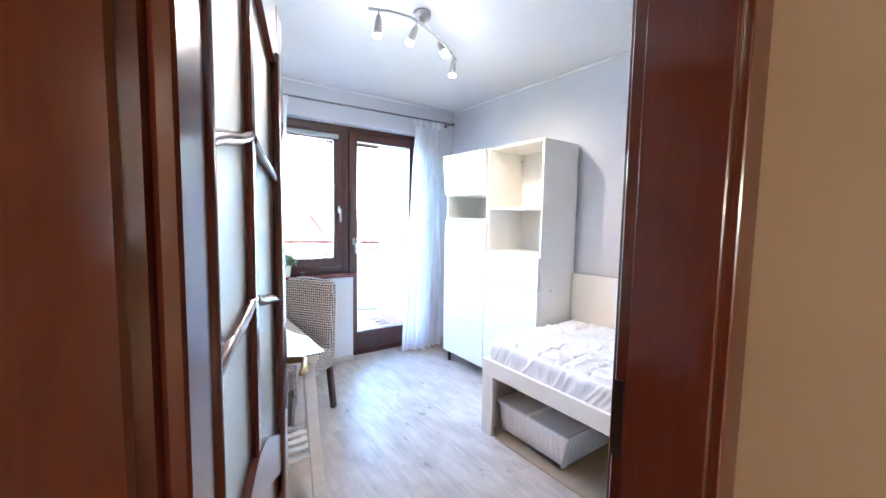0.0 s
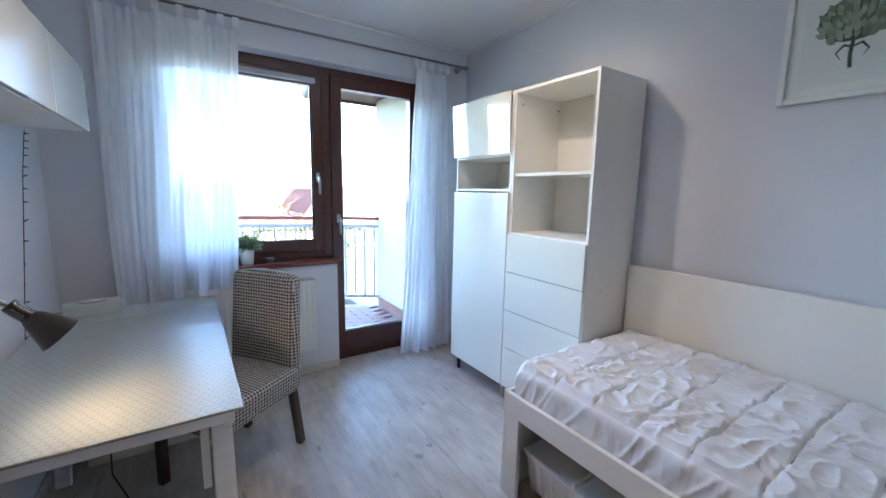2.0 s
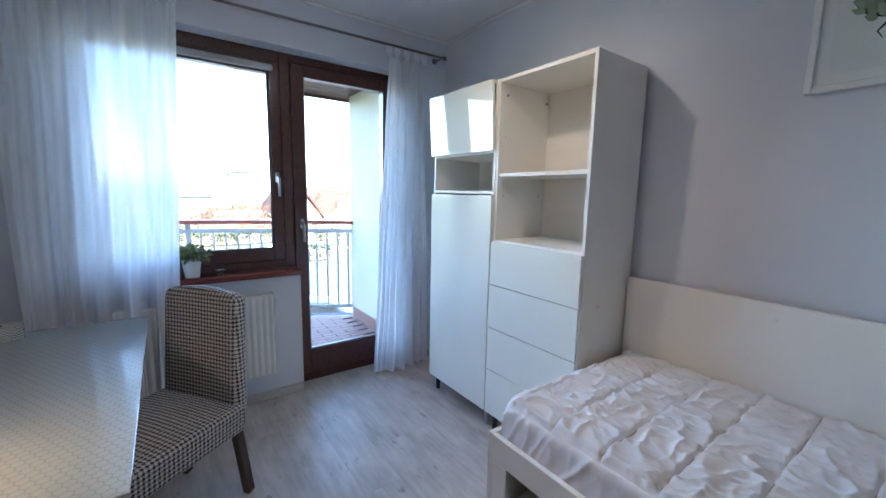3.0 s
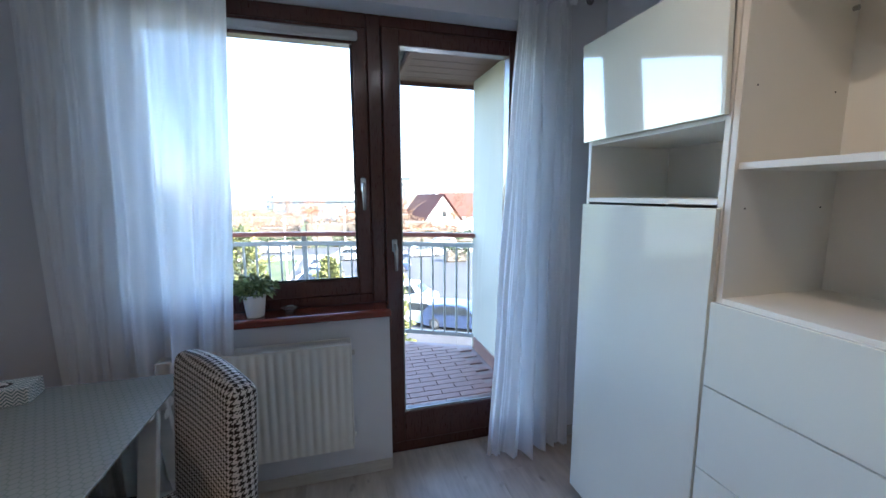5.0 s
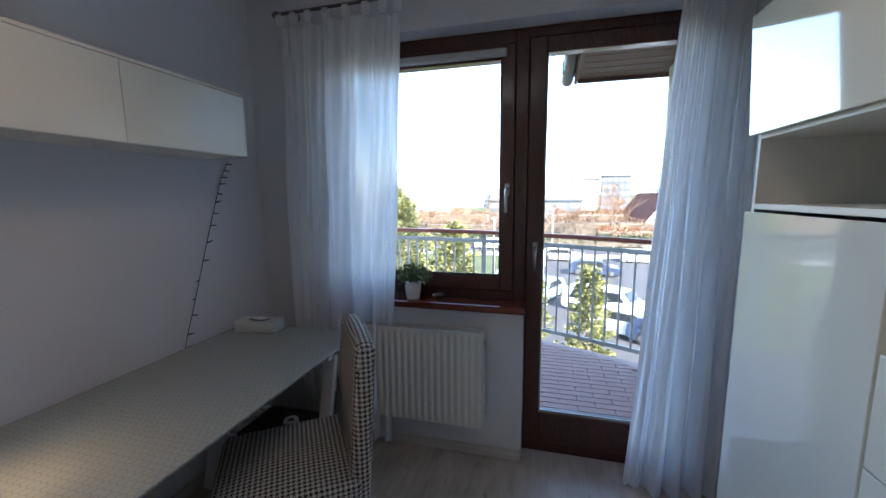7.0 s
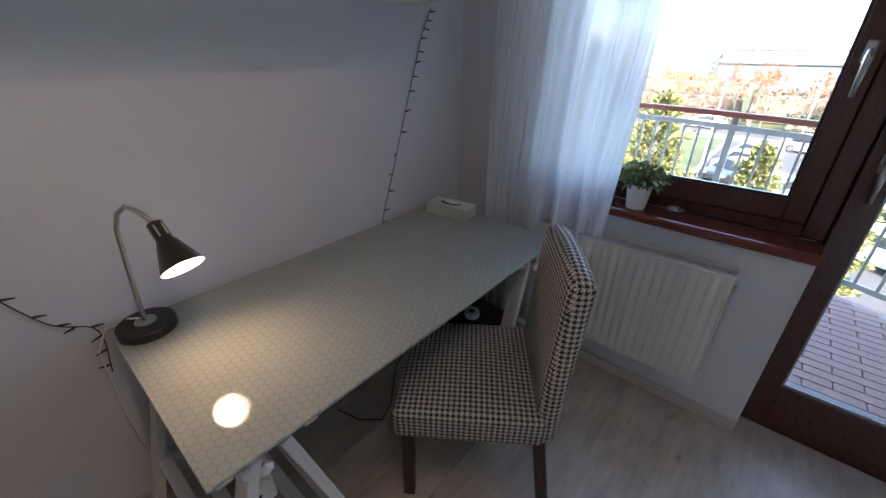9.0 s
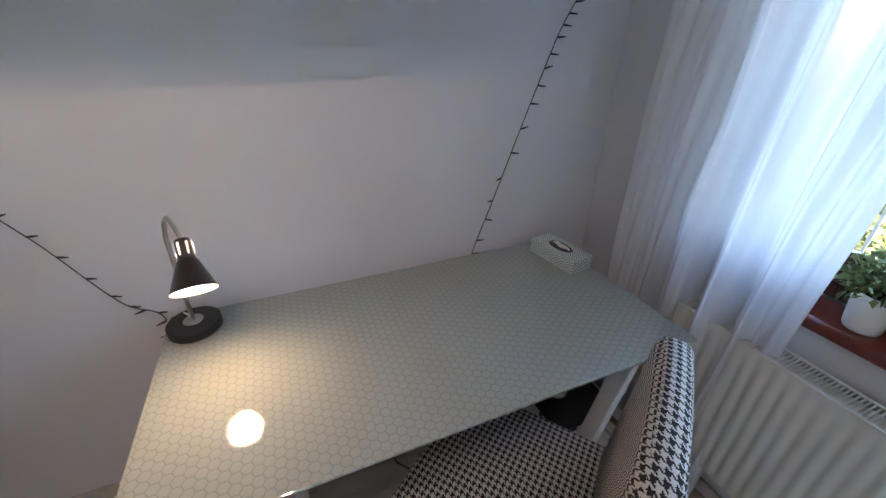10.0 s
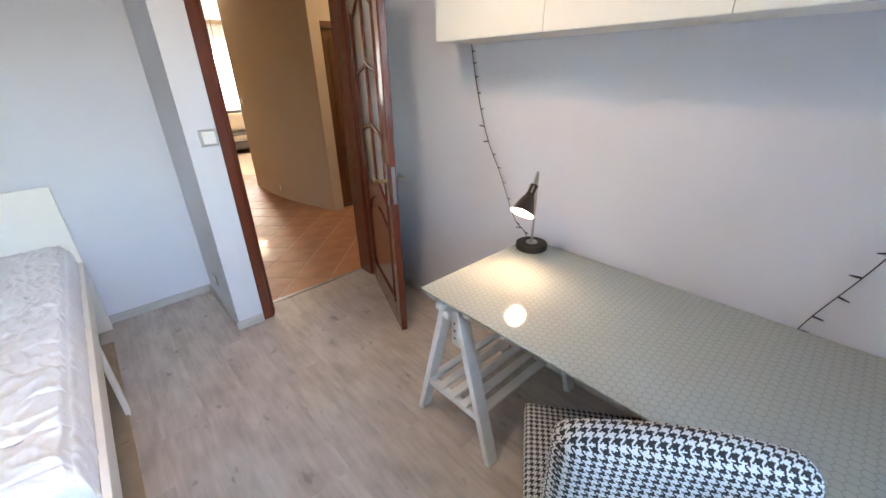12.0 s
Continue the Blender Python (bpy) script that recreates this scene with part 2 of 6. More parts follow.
M["lid_plastic"] = plain("frosted_lid_plastic", (0.60, 0.63, 0.66), 0.25, vary=0.03, relief=0)
M["cardboard"] = plain("cardboard", (0.36, 0.28, 0.19), 0.9, vary=0.08, scale=8, grain=90, relief=0.2)
M["glass_pane"] = thin_pane("window_glass", (0.97, 0.985, 0.98))
M["dish_glass"] = plain("pressed_glass", (0.86, 0.90, 0.90), 0.06, vary=0.02, relief=0)
M["dish_glass"].node_tree.nodes["Principled BSDF"].inputs["Transmission Weight"].default_value = 0.85
M["clear_glass"] = glass("clear_glass", (0.98, 1, 1), 0.0)
M["frosted"] = glass("frosted_door_glass", (0.86, 0.93, 0.92), 0.55, 1.3)
M["sheer"] = sheer("white_voile")
M["hound"] = houndstooth("houndstooth_cloth", 0.0178)
M["honey"] = honeycomb("honeycomb_glass", 0.025)
M["zigzag"] = zigzag("zigzag_card")
M["paper"] = plain("white_paper", (0.82, 0.82, 0.80), 0.9, vary=0.01)
M["mat"] = plain("passepartout_card", (0.88, 0.87, 0.84), 0.9, vary=0.01)
M["chair_leg"] = wood("dark_stained_wood", (0.030, 0.018, 0.012), (0.060, 0.036, 0.024), 0.4, stretch=(12, 12, 1), scale=4)
M["cloth"] = plain("white_quilted_cotton", (0.78, 0.78, 0.79), 0.30, vary=0.03, scale=5, grain=60, relief=0.15)
M["cloth"].node_tree.nodes["Principled BSDF"].inputs["Sheen Weight"].default_value = 0.3
M["stitch"] = plain("quilting_thread", (0.42, 0.41, 0.42), 0.8)
M["soil"] = plain("soil", (0.03, 0.02, 0.012), 0.95, vary=0.3, scale=60, relief=0.5)
M["leaf"] = leafy("pot_leaves", (0.07, 0.12, 0.035), (0.30, 0.36, 0.15), 0.45)
M["bulb"] = emitter("lit_bulb", (1.0, 0.80, 0.55), 4.0)
M["spot_glass"] = emitter("lit_spot_glass", (1.0, 0.96, 0.90), 6.0)
M["tile_red"] = plain("balcony_clinker", (0.23, 0.115, 0.095), 0.55, vary=0.10, scale=12, grain=120, relief=0.15)
M["grout"] = plain("grout", (0.30, 0.225, 0.205), 0.9)
M["rail_metal"] = plain("light_grey_painted_steel", (0.36, 0.38, 0.37), 0.45, 0.0, vary=0.04)
M["rail_wood"] = wood("red_stained_handrail", (0.15, 0.035, 0.022), (0.24, 0.06, 0.036), 0.5, stretch=(1, 10, 10))
M["soffit"] = wood("brown_soffit_board", (0.055, 0.017, 0.012), (0.10, 0.032, 0.022), 0.6, stretch=(1, 10, 10))
M["gutter"] = plain("dark_gutter", (0.035, 0.036, 0.038), 0.6)
M["terracotta"] = plain("terracotta_tile", (0.40, 0.20, 0.105), 0.50, vary=0.12, scale=5, grain=90, relief=0.1, coat=0.05)
M["hall_grout"] = plain("hall_grout", (0.55, 0.46, 0.36), 0.9)


# mesh helpers ------------------------------------------------------------
def mesh_of(bm, name, material, smooth=False):
    me = bpy.data.meshes.new(name)
    bmesh.ops.recalc_face_normals(bm, faces=bm.faces)
    bm.to_mesh(me)
    bm.free()
    for mat in (material if isinstance(material, (list, tuple)) else [material]):
        me.materials.append(mat)
    if smooth:
        me.polygons.foreach_set("use_smooth", [True] * len(me.polygons))
    return me


def part(name, bm, material, parent=None, label="", smooth=False):
    ob = new(name, mesh_of(bm, name, material, smooth))
    ob.parent = parent
    return tagged(ob, label)


def thing(name, label, category, place=(0, 0, 0), turn=0, group="", kind=""):
    ob = new(name)
    ob.matrix_basis = pose(*place, 0, 0, turn)
    ob.empty_display_size = 0.1
    return tagged(ob, label, category, group, kind)


def box(lo, hi, bevel=0.0, bm=None, m=None, seg=1):
    bm = bm or bmesh.new()
    lo, hi = Vector(lo), Vector(hi)
    made = bmesh.ops.create_cube(bm, size=1, matrix=Matrix.Translation((lo + hi) / 2) @ Matrix.Diagonal((*(hi - lo), 1)))["verts"]
    if bevel:
        edges = list({e for v in made for e in v.link_edges})
        made = list({v for f in bmesh.ops.bevel(bm, geom=edges, offset=bevel, segments=seg, affect="EDGES", profile=0.5)["faces"] for v in f.verts} | {v for v in made if v.is_valid})
    if m:
        bmesh.ops.transform(bm, matrix=m, verts=[v for v in made if v.is_valid])
    return bm


def beam(a, b, width, depth, bevel=0.003, bm=None, up=(0, 0, 1)):
    """A squared bar from a to b."""
    a, b = Vector(a), Vector(b)
    d = b - a
    z = d.normalized()
    x = Vector(up).cross(z)
    x = x.normalized() if x.length > 1e-4 else Vector((1, 0, 0))
    y = z.cross(x)
    m = Matrix.Translation(a) @ Matrix((x, y, z)).transposed().to_4x4()
    return box((-width / 2, -depth / 2, 0), (width / 2, depth / 2, d.length), bevel, bm, m)


def tube(points, radius, sides=8, bm=None, cap=True):
    """A round bar along points; radius may be one number or one for each point."""
    bm = bm or bmesh.new()
    pts = [Vector(p) for p in points]
    rad = radius if isinstance(radius, (list, tuple)) else [radius] * len(pts)
    rings, ref = [], None
    for i, p in enumerate(pts):
        d = (pts[min(i + 1, len(pts) - 1)] - pts[max(i - 1, 0)]).normalized()
        if ref is None:
            ref = d.orthogonal().normalized()
        ref = (ref - d * ref.dot(d)).normalized()
        s = d.cross(ref)
        rings.append([bm.verts.new(p + rad[i] * (math.cos(k * math.tau / sides) * ref + math.sin(k * math.tau / sides) * s)) for k in range(sides)])
    for r, q in zip(rings, rings[1:]):
        for k in range(sides):
            bm.faces.new((r[k], r[(k + 1) % sides], q[(k + 1) % sides], q[k]))
    if cap:
        bm.faces.new(rings[0][::-1])
        bm.faces.new(rings[-1])
    return bm


def lathe(profile, sides=32, bm=None, m=None):
    """Turn (radius, height) pairs about z."""
    bm = bm or bmesh.new()
    rings = []
    for r, h in profile:
        if r < 1e-5:
            rings.append([bm.verts.new((0, 0, h))])
        else:
            rings.append([bm.verts.new((r * math.cos(k * math.tau / sides), r * math.sin(k * math.tau / sides), h)) for k in range(sides)])
    for a, b in zip(rings, rings[1:]):
        for k in range(sides):
            l = (k + 1) % sides
            f = [a[k % len(a)], a[l % len(a)], b[l % len(b)], b[k % len(b)]]
            f = [v for i, v in enumerate(f) if v not in f[:i]]
            if len(f) > 2:
                bm.faces.new(f)
    if m:
        bmesh.ops.transform(bm, matrix=m, verts=[v for r in rings for v in r])
    return bm


def sheet(nx, ny, place):
    """A grid of points place(u, v), u and v from 0 to 1."""
    bm = bmesh.new()
    g = [[bm.verts.new(place(i / nx, j / ny)) for j in range(ny + 1)] for i in range(nx + 1)]
    for i in range(nx):
        for j in range(ny):
            bm.faces.new((g[i][j], g[i + 1][j], g[i + 1][j + 1], g[i][j + 1]))
    return bm


def box_uv(ob):
    """Metre-sized coordinates by each face's main direction."""
    me = ob.data
    uv = me.uv_layers.new(name="UVMap")
    for p in me.polygons:
        n = [abs(c) for c in p.normal]
        k = n.index(max(n))
        for li in p.loop_indices:
            v = me.vertices[me.loops[li].vertex_index].co
            uv.data[li].uv = ((v.y, v.z), (v.x, v.z), (v.x, v.y))[k]
    return ob


def structure(name, bm, material, label, category):
    ob = part(name, bm, material)
    return tagged(ob, label, category, "", "structure")

# the room's shell ----------------------------------------------------------
WEST, EAST, NORTH, DOORWALL, NICHE, PILLAR, TOP = 0.02, 2.81, 1.69, -1.43, -2.14, 1.20, 2.62
HALL_N, HALL_E = -1.63, 1.08        # hall faces of the door wall and of the niche's side wall
WALL_LABEL = "smooth pale grey-lavender painted interior wall"
structure("wall_west", box((-0.2, DOORWALL, 0), (WEST, 2.0, TOP)), M["wall"], WALL_LABEL, "wall")
structure("wall_east", box((EAST, NICHE - 0.2, 0), (EAST + 0.2, 2.0, TOP)), M["wall"], WALL_LABEL, "wall")
structure("wall_niche", box((HALL_E, NICHE - 0.2, 0), (EAST, NICHE, TOP)), M["wall"], WALL_LABEL, "wall")
# window wall: parapet, piers and lintel round the opening
OPEN_L, OPEN_R, OPEN_T, PARAPET, DOOR_L = 0.44, 2.42, 2.315, 0.845, 1.61
bm = box((WEST, NORTH, 0), (DOOR_L, 2.0, PARAPET))
box((WEST, NORTH, PARAPET), (OPEN_L, 2.0, TOP), bm=bm)
box((OPEN_R, NORTH, 0), (EAST, 2.0, TOP), bm=bm)
box((OPEN_L, NORTH, OPEN_T), (OPEN_R, 2.0, TOP), bm=bm)
structure("wall_north", bm, M["wall"], "pale grey-lavender window wall with a deep reveal", "wall")
# door wall and the pillar end of the niche
JAMB_W, JAMB_E, HEAD = 0.10, 1.00, 2.06
bm = box((WEST, HALL_N + 0.003, 0), (JAMB_W, DOORWALL, TOP))
box((JAMB_E, HALL_N + 0.003, 0), (PILLAR, DOORWALL, TOP), bm=bm)
box((JAMB_W, HALL_N + 0.003, HEAD), (JAMB_E, DOORWALL, TOP), bm=bm)
box((HALL_E + 0.003, NICHE, 0), (PILLAR, HALL_N, TOP), bm=bm)
structure("wall_south", bm, M["wall"], "pale grey-lavender wall beside the doorway, ending in a pillar", "wall")
bm = box((WEST, HALL_N, TOP), (EAST, 2.0, TOP + 0.25))
box((HALL_E, NICHE, TOP), (EAST, HALL_N, TOP + 0.25), bm=bm)
structure("ceiling", bm, M["ceiling"], "smooth matt white painted ceiling", "ceiling")
structure("subfloor", box((WEST, HALL_N + 0.02, -0.3), (EAST, 2.0, -0.012)), M["joint"], "dark underlay below the laminate planks", "floor")

# skirting boards
SK = "light grey wood-effect skirting board along the wall"
def skirting(lo, hi):
    structure("baseboard", box(lo, hi, 0.004), M["baseboard"], SK, "baseboard")
skirting((WEST, DOORWALL, 0), (WEST + 0.015, NORTH, 0.06))
skirting((WEST + 0.015, NORTH - 0.015, 0), (DOOR_L, NORTH, 0.06))
skirting((OPEN_R, NORTH - 0.015, 0), (EAST, NORTH, 0.06))
skirting((EAST - 0.015, NICHE, 0), (EAST, NORTH - 0.015, 0.06))
skirting((PILLAR, NICHE, 0), (EAST - 0.015, NICHE + 0.015, 0.06))
skirting((PILLAR, NICHE + 0.015, 0), (PILLAR + 0.015, DOORWALL, 0.06))
skirting((1.045, DOORWALL, 0), (PILLAR + 0.015, DOORWALL + 0.015, 0.06))
# narrow shadow bead between walls and ceiling
for lo, hi in (((EAST - 0.02, NICHE, TOP - 0.02), (EAST, NORTH, TOP)), ((WEST, NORTH - 0.02, TOP - 0.02), (EAST - 0.02, NORTH, TOP)), ((WEST, DOORWALL, TOP - 0.02), (WEST + 0.02, NORTH - 0.02, TOP))):
    structure("trim", box(lo, hi, 0.006), M["ceiling"], "slim white cove between wall and ceiling", "trim")

# window and balcony door -----------------------------------------------------
FY0, FY1 = 1.80, 1.88
win = thing("window_1", "fixed dark mahogany window with a clear pane", "window", (OPEN_L, FY0, PARAPET), kind="structure")
ox, oy, oz = OPEN_L, FY0, PARAPET
def wbox(lo, hi, bev=0.004, bm=None):
    return box((lo[0] - ox, lo[1] - oy, lo[2] - oz), (hi[0] - ox, hi[1] - oy, hi[2] - oz), bev, bm)
bm = wbox((OPEN_L, FY0 + 0.012, 0.885), (0.50, FY1, OPEN_T))
wbox((1.545, FY0 + 0.012, 0.885), (1.612, FY1, OPEN_T), bm=bm)
wbox((0.50, FY0 + 0.012, 2.245), (1.545, FY1, OPEN_T), bm=bm)
wbox((0.50, FY0 + 0.012, 0.885), (1.545, FY1, 0.935), bm=bm)
part("window_frame", bm, M["frame"], win)
bm = wbox((0.503, FY0, 0.938), (0.585, FY1 - 0.01, 2.242))
wbox((1.473, FY0, 0.938), (1.542, FY1 - 0.01, 2.242), bm=bm)
wbox((0.585, FY0 + 0.001, 2.165), (1.473, FY1 - 0.01, 2.242), bm=bm)
wbox((0.585, FY0 + 0.001, 0.938), (1.473, FY1 - 0.01, 1.018), bm=bm)
part("sash", bm, M["frame"], win)
bm = wbox((0.49, FY1 - 0.008, 0.90), (0.515, FY1 + 0.012, 2.30), 0)
wbox((1.53, FY1 - 0.008, 0.90), (1.60, FY1 + 0.012, 2.30), 0, bm)
wbox((0.515, FY1 - 0.008, 2.232), (1.53, FY1 + 0.012, 2.27), 0, bm)
wbox((0.515, FY1 - 0.008, 0.90), (1.53, FY1 + 0.012, 0.95), 0, bm)
part("rebate", bm, M["frame"], win)
bm = wbox((0.585, FY0 + 0.012, 1.018), (1.473, FY0 + 0.018, 1.028), 0)
wbox((1.463, FY0 + 0.012, 1.028), (1.473, FY0 + 0.018, 2.165), 0, bm)
part("gasket", bm, M["black"], win, "thin black rubber seal")
pane = part("pane", wbox((0.58, 1.838, 1.012), (1.478, 1.842, 2.17), 0), M["glass_pane"], win)
pane.visible_shadow = False
bm = wbox((0.55, FY0 - 0.035, 2.175), (1.50, FY0 - 0.002, 2.215), 0.008)
part("blind_cassette", bm, M["cassette"], win, "slim pale roller blind cassette")
def lever(parent, x, y, z):
    """A small upright handle: rose plate and lever hanging down."""
    h = part("handle", box((x - 0.014, y - 0.012, z - 0.035), (x + 0.014, y, z + 0.035), 0.006), M["steel"], parent, "brushed steel window handle")
    bm = tube([(x, y - 0.01, z), (x, y - 0.045, z), (x, y - 0.052, z - 0.015), (x, y - 0.05, z - 0.125)], [0.009, 0.009, 0.011, 0.008], 10)
    part("lever", bm, M["steel"], h, smooth=True)
lever(win, 1.508 - ox, 0.0, 1.50 - oz)
sill = structure("window_sill", box((0.42, 1.655, 0.845), (1.618, FY0 + 0.012, 0.885), 0.012, seg=3), M["sill"], "polished reddish mahogany window sill board", "window sill")

bdoor = thing("door_1", "closed glazed mahogany balcony door with low threshold", "door", (DOOR_L, FY0, 0), kind="structure")
ox, oy, oz = DOOR_L, FY0, 0
bm = wbox((2.375, FY0 + 0.012, 0), (OPEN_R, FY1, OPEN_T))
wbox((1.612, FY0 + 0.012, 2.262), (2.375, FY1, OPEN_T), bm=bm)
wbox((1.612, FY0 + 0.012, -0.01), (2.375, FY1, 0.055), bm=bm)
part("door_frame", bm, M["frame"], bdoor)
bm = wbox((1.616, FY0, 0.058), (1.70, FY1 - 0.01, 2.258))
wbox((2.300, FY0, 0.058), (2.372, FY1 - 0.01, 2.258), bm=bm)
wbox((1.70, FY0 + 0.001, 2.18), (2.300, FY1 - 0.01, 2.258), bm=bm)
wbox((1.70, FY0 + 0.001, 0.058), (2.300, FY1 - 0.01, 0.235), bm=bm)
part("leaf_frame", bm, M["frame"], bdoor)
bm = wbox((1.601, FY1 - 0.008, 0.0), (1.64, FY1 + 0.012, 2.30), 0)
wbox((2.36, FY1 - 0.008, 0.0), (2.40, FY1 + 0.012, 2.30), 0, bm)
wbox((1.64, FY1 - 0.008, 2.245), (2.36, FY1 + 0.012, 2.28), 0, bm)
wbox((1.64, FY1 - 0.008, 0.03), (2.36, FY1 + 0.012, 0.075), 0, bm)
part("rebate", bm, M["frame"], bdoor)
bm = wbox((1.70, FY0 + 0.012, 0.235), (2.30, FY0 + 0.018, 0.246), 0)
wbox((1.70, FY0 + 0.012, 0.246), (1.707, FY0 + 0.018, 2.18), 0, bm)
part("glazing_bead", bm, M["rail_metal"], bdoor, "pale glazing strip along the pane")
pane = part("pane", wbox((1.695, 1.838, 0.23), (2.305, 1.842, 2.185), 0), M["glass_pane"], bdoor)
pane.visible_shadow = False
lever(bdoor, 1.660 - ox, 0.0, 1.185)

# room door: frame, open leaf ----------------------------------------------
dframe = thing("door_2", "dark mahogany door frame with moulded casings", "door frame", (JAMB_W, DOORWALL, 0), kind="structure")
ox, oy, oz = JAMB_W, DOORWALL, 0
bm = wbox((JAMB_W, HALL_N - 0.004, 0), (0.135, DOORWALL + 0.004, HEAD))
part("jamb", bm, M["mahogany"], dframe)
part("jamb", wbox((0.965, HALL_N - 0.004, 0), (0.977, DOORWALL - 0.010, HEAD), 0.004), M["mahogany"], dframe)
part("jamb_back", wbox((0.977, HALL_N - 0.004, 0), (JAMB_E, DOORWALL, HEAD), 0), M["mahogany"], dframe)
part("head", wbox((0.135, HALL_N - 0.004, 2.025), (0.965, DOORWALL + 0.004, HEAD)), M["mahogany"], dframe)
for y0, y1, cw in ((DOORWALL, DOORWALL + 0.008, 0.064), (HALL_N - 0.019, HALL_N, 0.096)):
    part("casing", wbox((0.986, y0, 0), (0.978 + cw, y1, 2.038 + cw), 0.003), M["mahogany"], dframe)
    part("casing", wbox((0.122 - cw, y0, 0), (0.122, y1, 2.038 + cw), 0.004), M["mahogany"], dframe)
    part("casing", wbox((0.122, y0, 2.038), (0.978, y1, 2.038 + cw), 0.004), M["mahogany"], dframe)
part("stop", wbox((0.951, HALL_N - 0.007, 0), (0.965, DOORWALL - 0.045, 2.025), 0.003), M["mahogany"], dframe)
part("stop", wbox((0.135, HALL_N - 0.007, 0), (0.149, DOORWALL - 0.045, 2.025), 0.003), M["mahogany"], dframe)
part("strike_plate", wbox((0.9625, DOORWALL - 0.035, 0.90), (0.9648, DOORWALL - 0.012, 1.08), 0), M["black_metal"], dframe, "dark metal strike plate")
part("threshold", wbox((0.10, HALL_N - 0.004, -0.01), (1.0, HALL_N + 0.03, 0.006), 0.002), M["steel"], dframe, "thin metal threshold strip")

LEAF_W, LEAF_H, T = 0.83, 2.0, 0.04
leaf = thing("door_3", "open mahogany door leaf with frosted panes and wavy muntins", "door", (0.128, DOORWALL + 0.01, 0.012), 69.6, kind="structure")
def arch(u, rise):
    """Rise of an ogee arch over a span, u from 0 to 1."""
    return rise * (0.5 - 0.5 * math.cos(math.tau * u)) ** 0.8
ST, BZ, TZ = 0.115, 0.80, 1.83
part("stile", box((0, -T / 2, 0), (ST, T / 2, LEAF_H), 0.010, seg=3), M["mahogany"], leaf)
part("stile", box((LEAF_W - ST, -T / 2, 0), (LEAF_W, T / 2, LEAF_H), 0.010, seg=3), M["mahogany"], leaf)
def shaped_rail(z0, z1, rise0, rise1, thick):
    """A rail between the stiles whose edges rise in the middle."""
    n, bm = 24, bmesh.new()
    rows = []
    for i in range(n + 1):
        u = i / n
        x = ST + u * (LEAF_W - 2 * ST)
        a, b = z0 + arch(u, rise0), z1 + arch(u, rise1)
        rows.append([bm.verts.new(c) for c in ((x, -thick, a), (x, thick, a), (x, thick, b), (x, -thick, b))])
    for p, q in zip(rows, rows[1:]):
        for k in range(4):
            bm.faces.new((p[k], p[(k + 1) % 4], q[(k + 1) % 4], q[k]))
    bm.faces.new(rows[0]), bm.faces.new(rows[-1][::-1])
    return bm
for face in (-1, 1):
    for x in (ST + 0.004, LEAF_W - ST - 0.004):
        part("bead", tube([(x, face * (T / 2 - 0.002), 0.16), (x, face * (T / 2 - 0.002), 1.86)], 0.010, 10), M["mahogany"], leaf, smooth=True)
part("top_rail", shaped_rail(TZ, LEAF_H, 0.09, 0, T / 2 - 0.001), M["mahogany"], leaf)
part("middle_rail", shaped_rail(0.69, BZ, 0.10, 0.115, T / 2 - 0.001), M["mahogany"], leaf)
part("bottom_rail", box((ST, -T / 2 + 0.001, 0), (LEAF_W - ST, T / 2 - 0.001, 0.17), 0.003), M["mahogany"], leaf)
bm = shaped_rail(0.17, 0.70, 0, 0.10, 0.008)
part("panel", bm, M["mahogany"], leaf)
bm = shaped_rail(0.23, 0.62, 0, 0.095, 0.0155)
bmesh.ops.bevel(bm, geom=[e for e in bm.edges if not e.is_boundary and e.calc_face_angle(0) > 0.8], offset=0.006, affect="EDGES")
part("raised_field", bm, M["mahogany"], leaf)
part("mullion", box((LEAF_W / 2 - 0.018, -0.017, 0.90), (LEAF_W / 2 + 0.018, 0.017, 1.90), 0.005), M["mahogany"], leaf)
for z in (1.185, 1.520):
    for side in (-1, 1):
        for face in (-1, 1):
            pts = []
            for i in range(13):
                u = i / 12
                s = u * u * (3 - 2 * u)
                pts.append((LEAF_W / 2 + side * (LEAF_W / 2 - ST) * (1 - u), face * 0.008, z + 0.066 * s + 0.009 * math.sin(math.tau * u)))
            part("muntin", tube(pts, 0.013, 8), M["mahogany"], leaf, smooth=True)
part("frosted_pane", box((ST - 0.008, -0.003, 0.775), (LEAF_W - ST + 0.008, 0.003, 1.905)), M["frosted"], leaf, "milky frosted glass")
for side in (-1, 1):
    plate = part("lock_plate", box((LEAF_W - 0.075, side * T / 2, 0.84), (LEAF_W - 0.035, side * (T / 2 + 0.006), 1.08), 0.0025), M["rod"], leaf, "aged dark steel lock plate")
    x, y = LEAF_W - 0.055, side * (T / 2 + 0.005)
    pts = [(x, y, 0.985), (x, y + side * 0.045, 0.985), (x - 0.012, y + side * 0.055, 0.985), (x - 0.06, y + side * 0.056, 0.975), (x - 0.115, y + side * 0.052, 0.985)]
    part("door_handle", tube(pts, [0.011, 0.010, 0.010, 0.011, 0.007], 10), M["brass"] if side < 0 else M["steel"], plate, smooth=True)
part("lock_face", box((LEAF_W - 0.0005, -0.010, 0.86), (LEAF_W + 0.0015, 0.010, 1.07)), M["rod"], leaf)
for z in (0.25, 1.0, 1.75):
    part("hinge", tube([(-0.006, T / 2 + 0.006, z), (-0.006, T / 2 + 0.006, z + 0.09)], 0.008, 10), M["steel"], leaf)

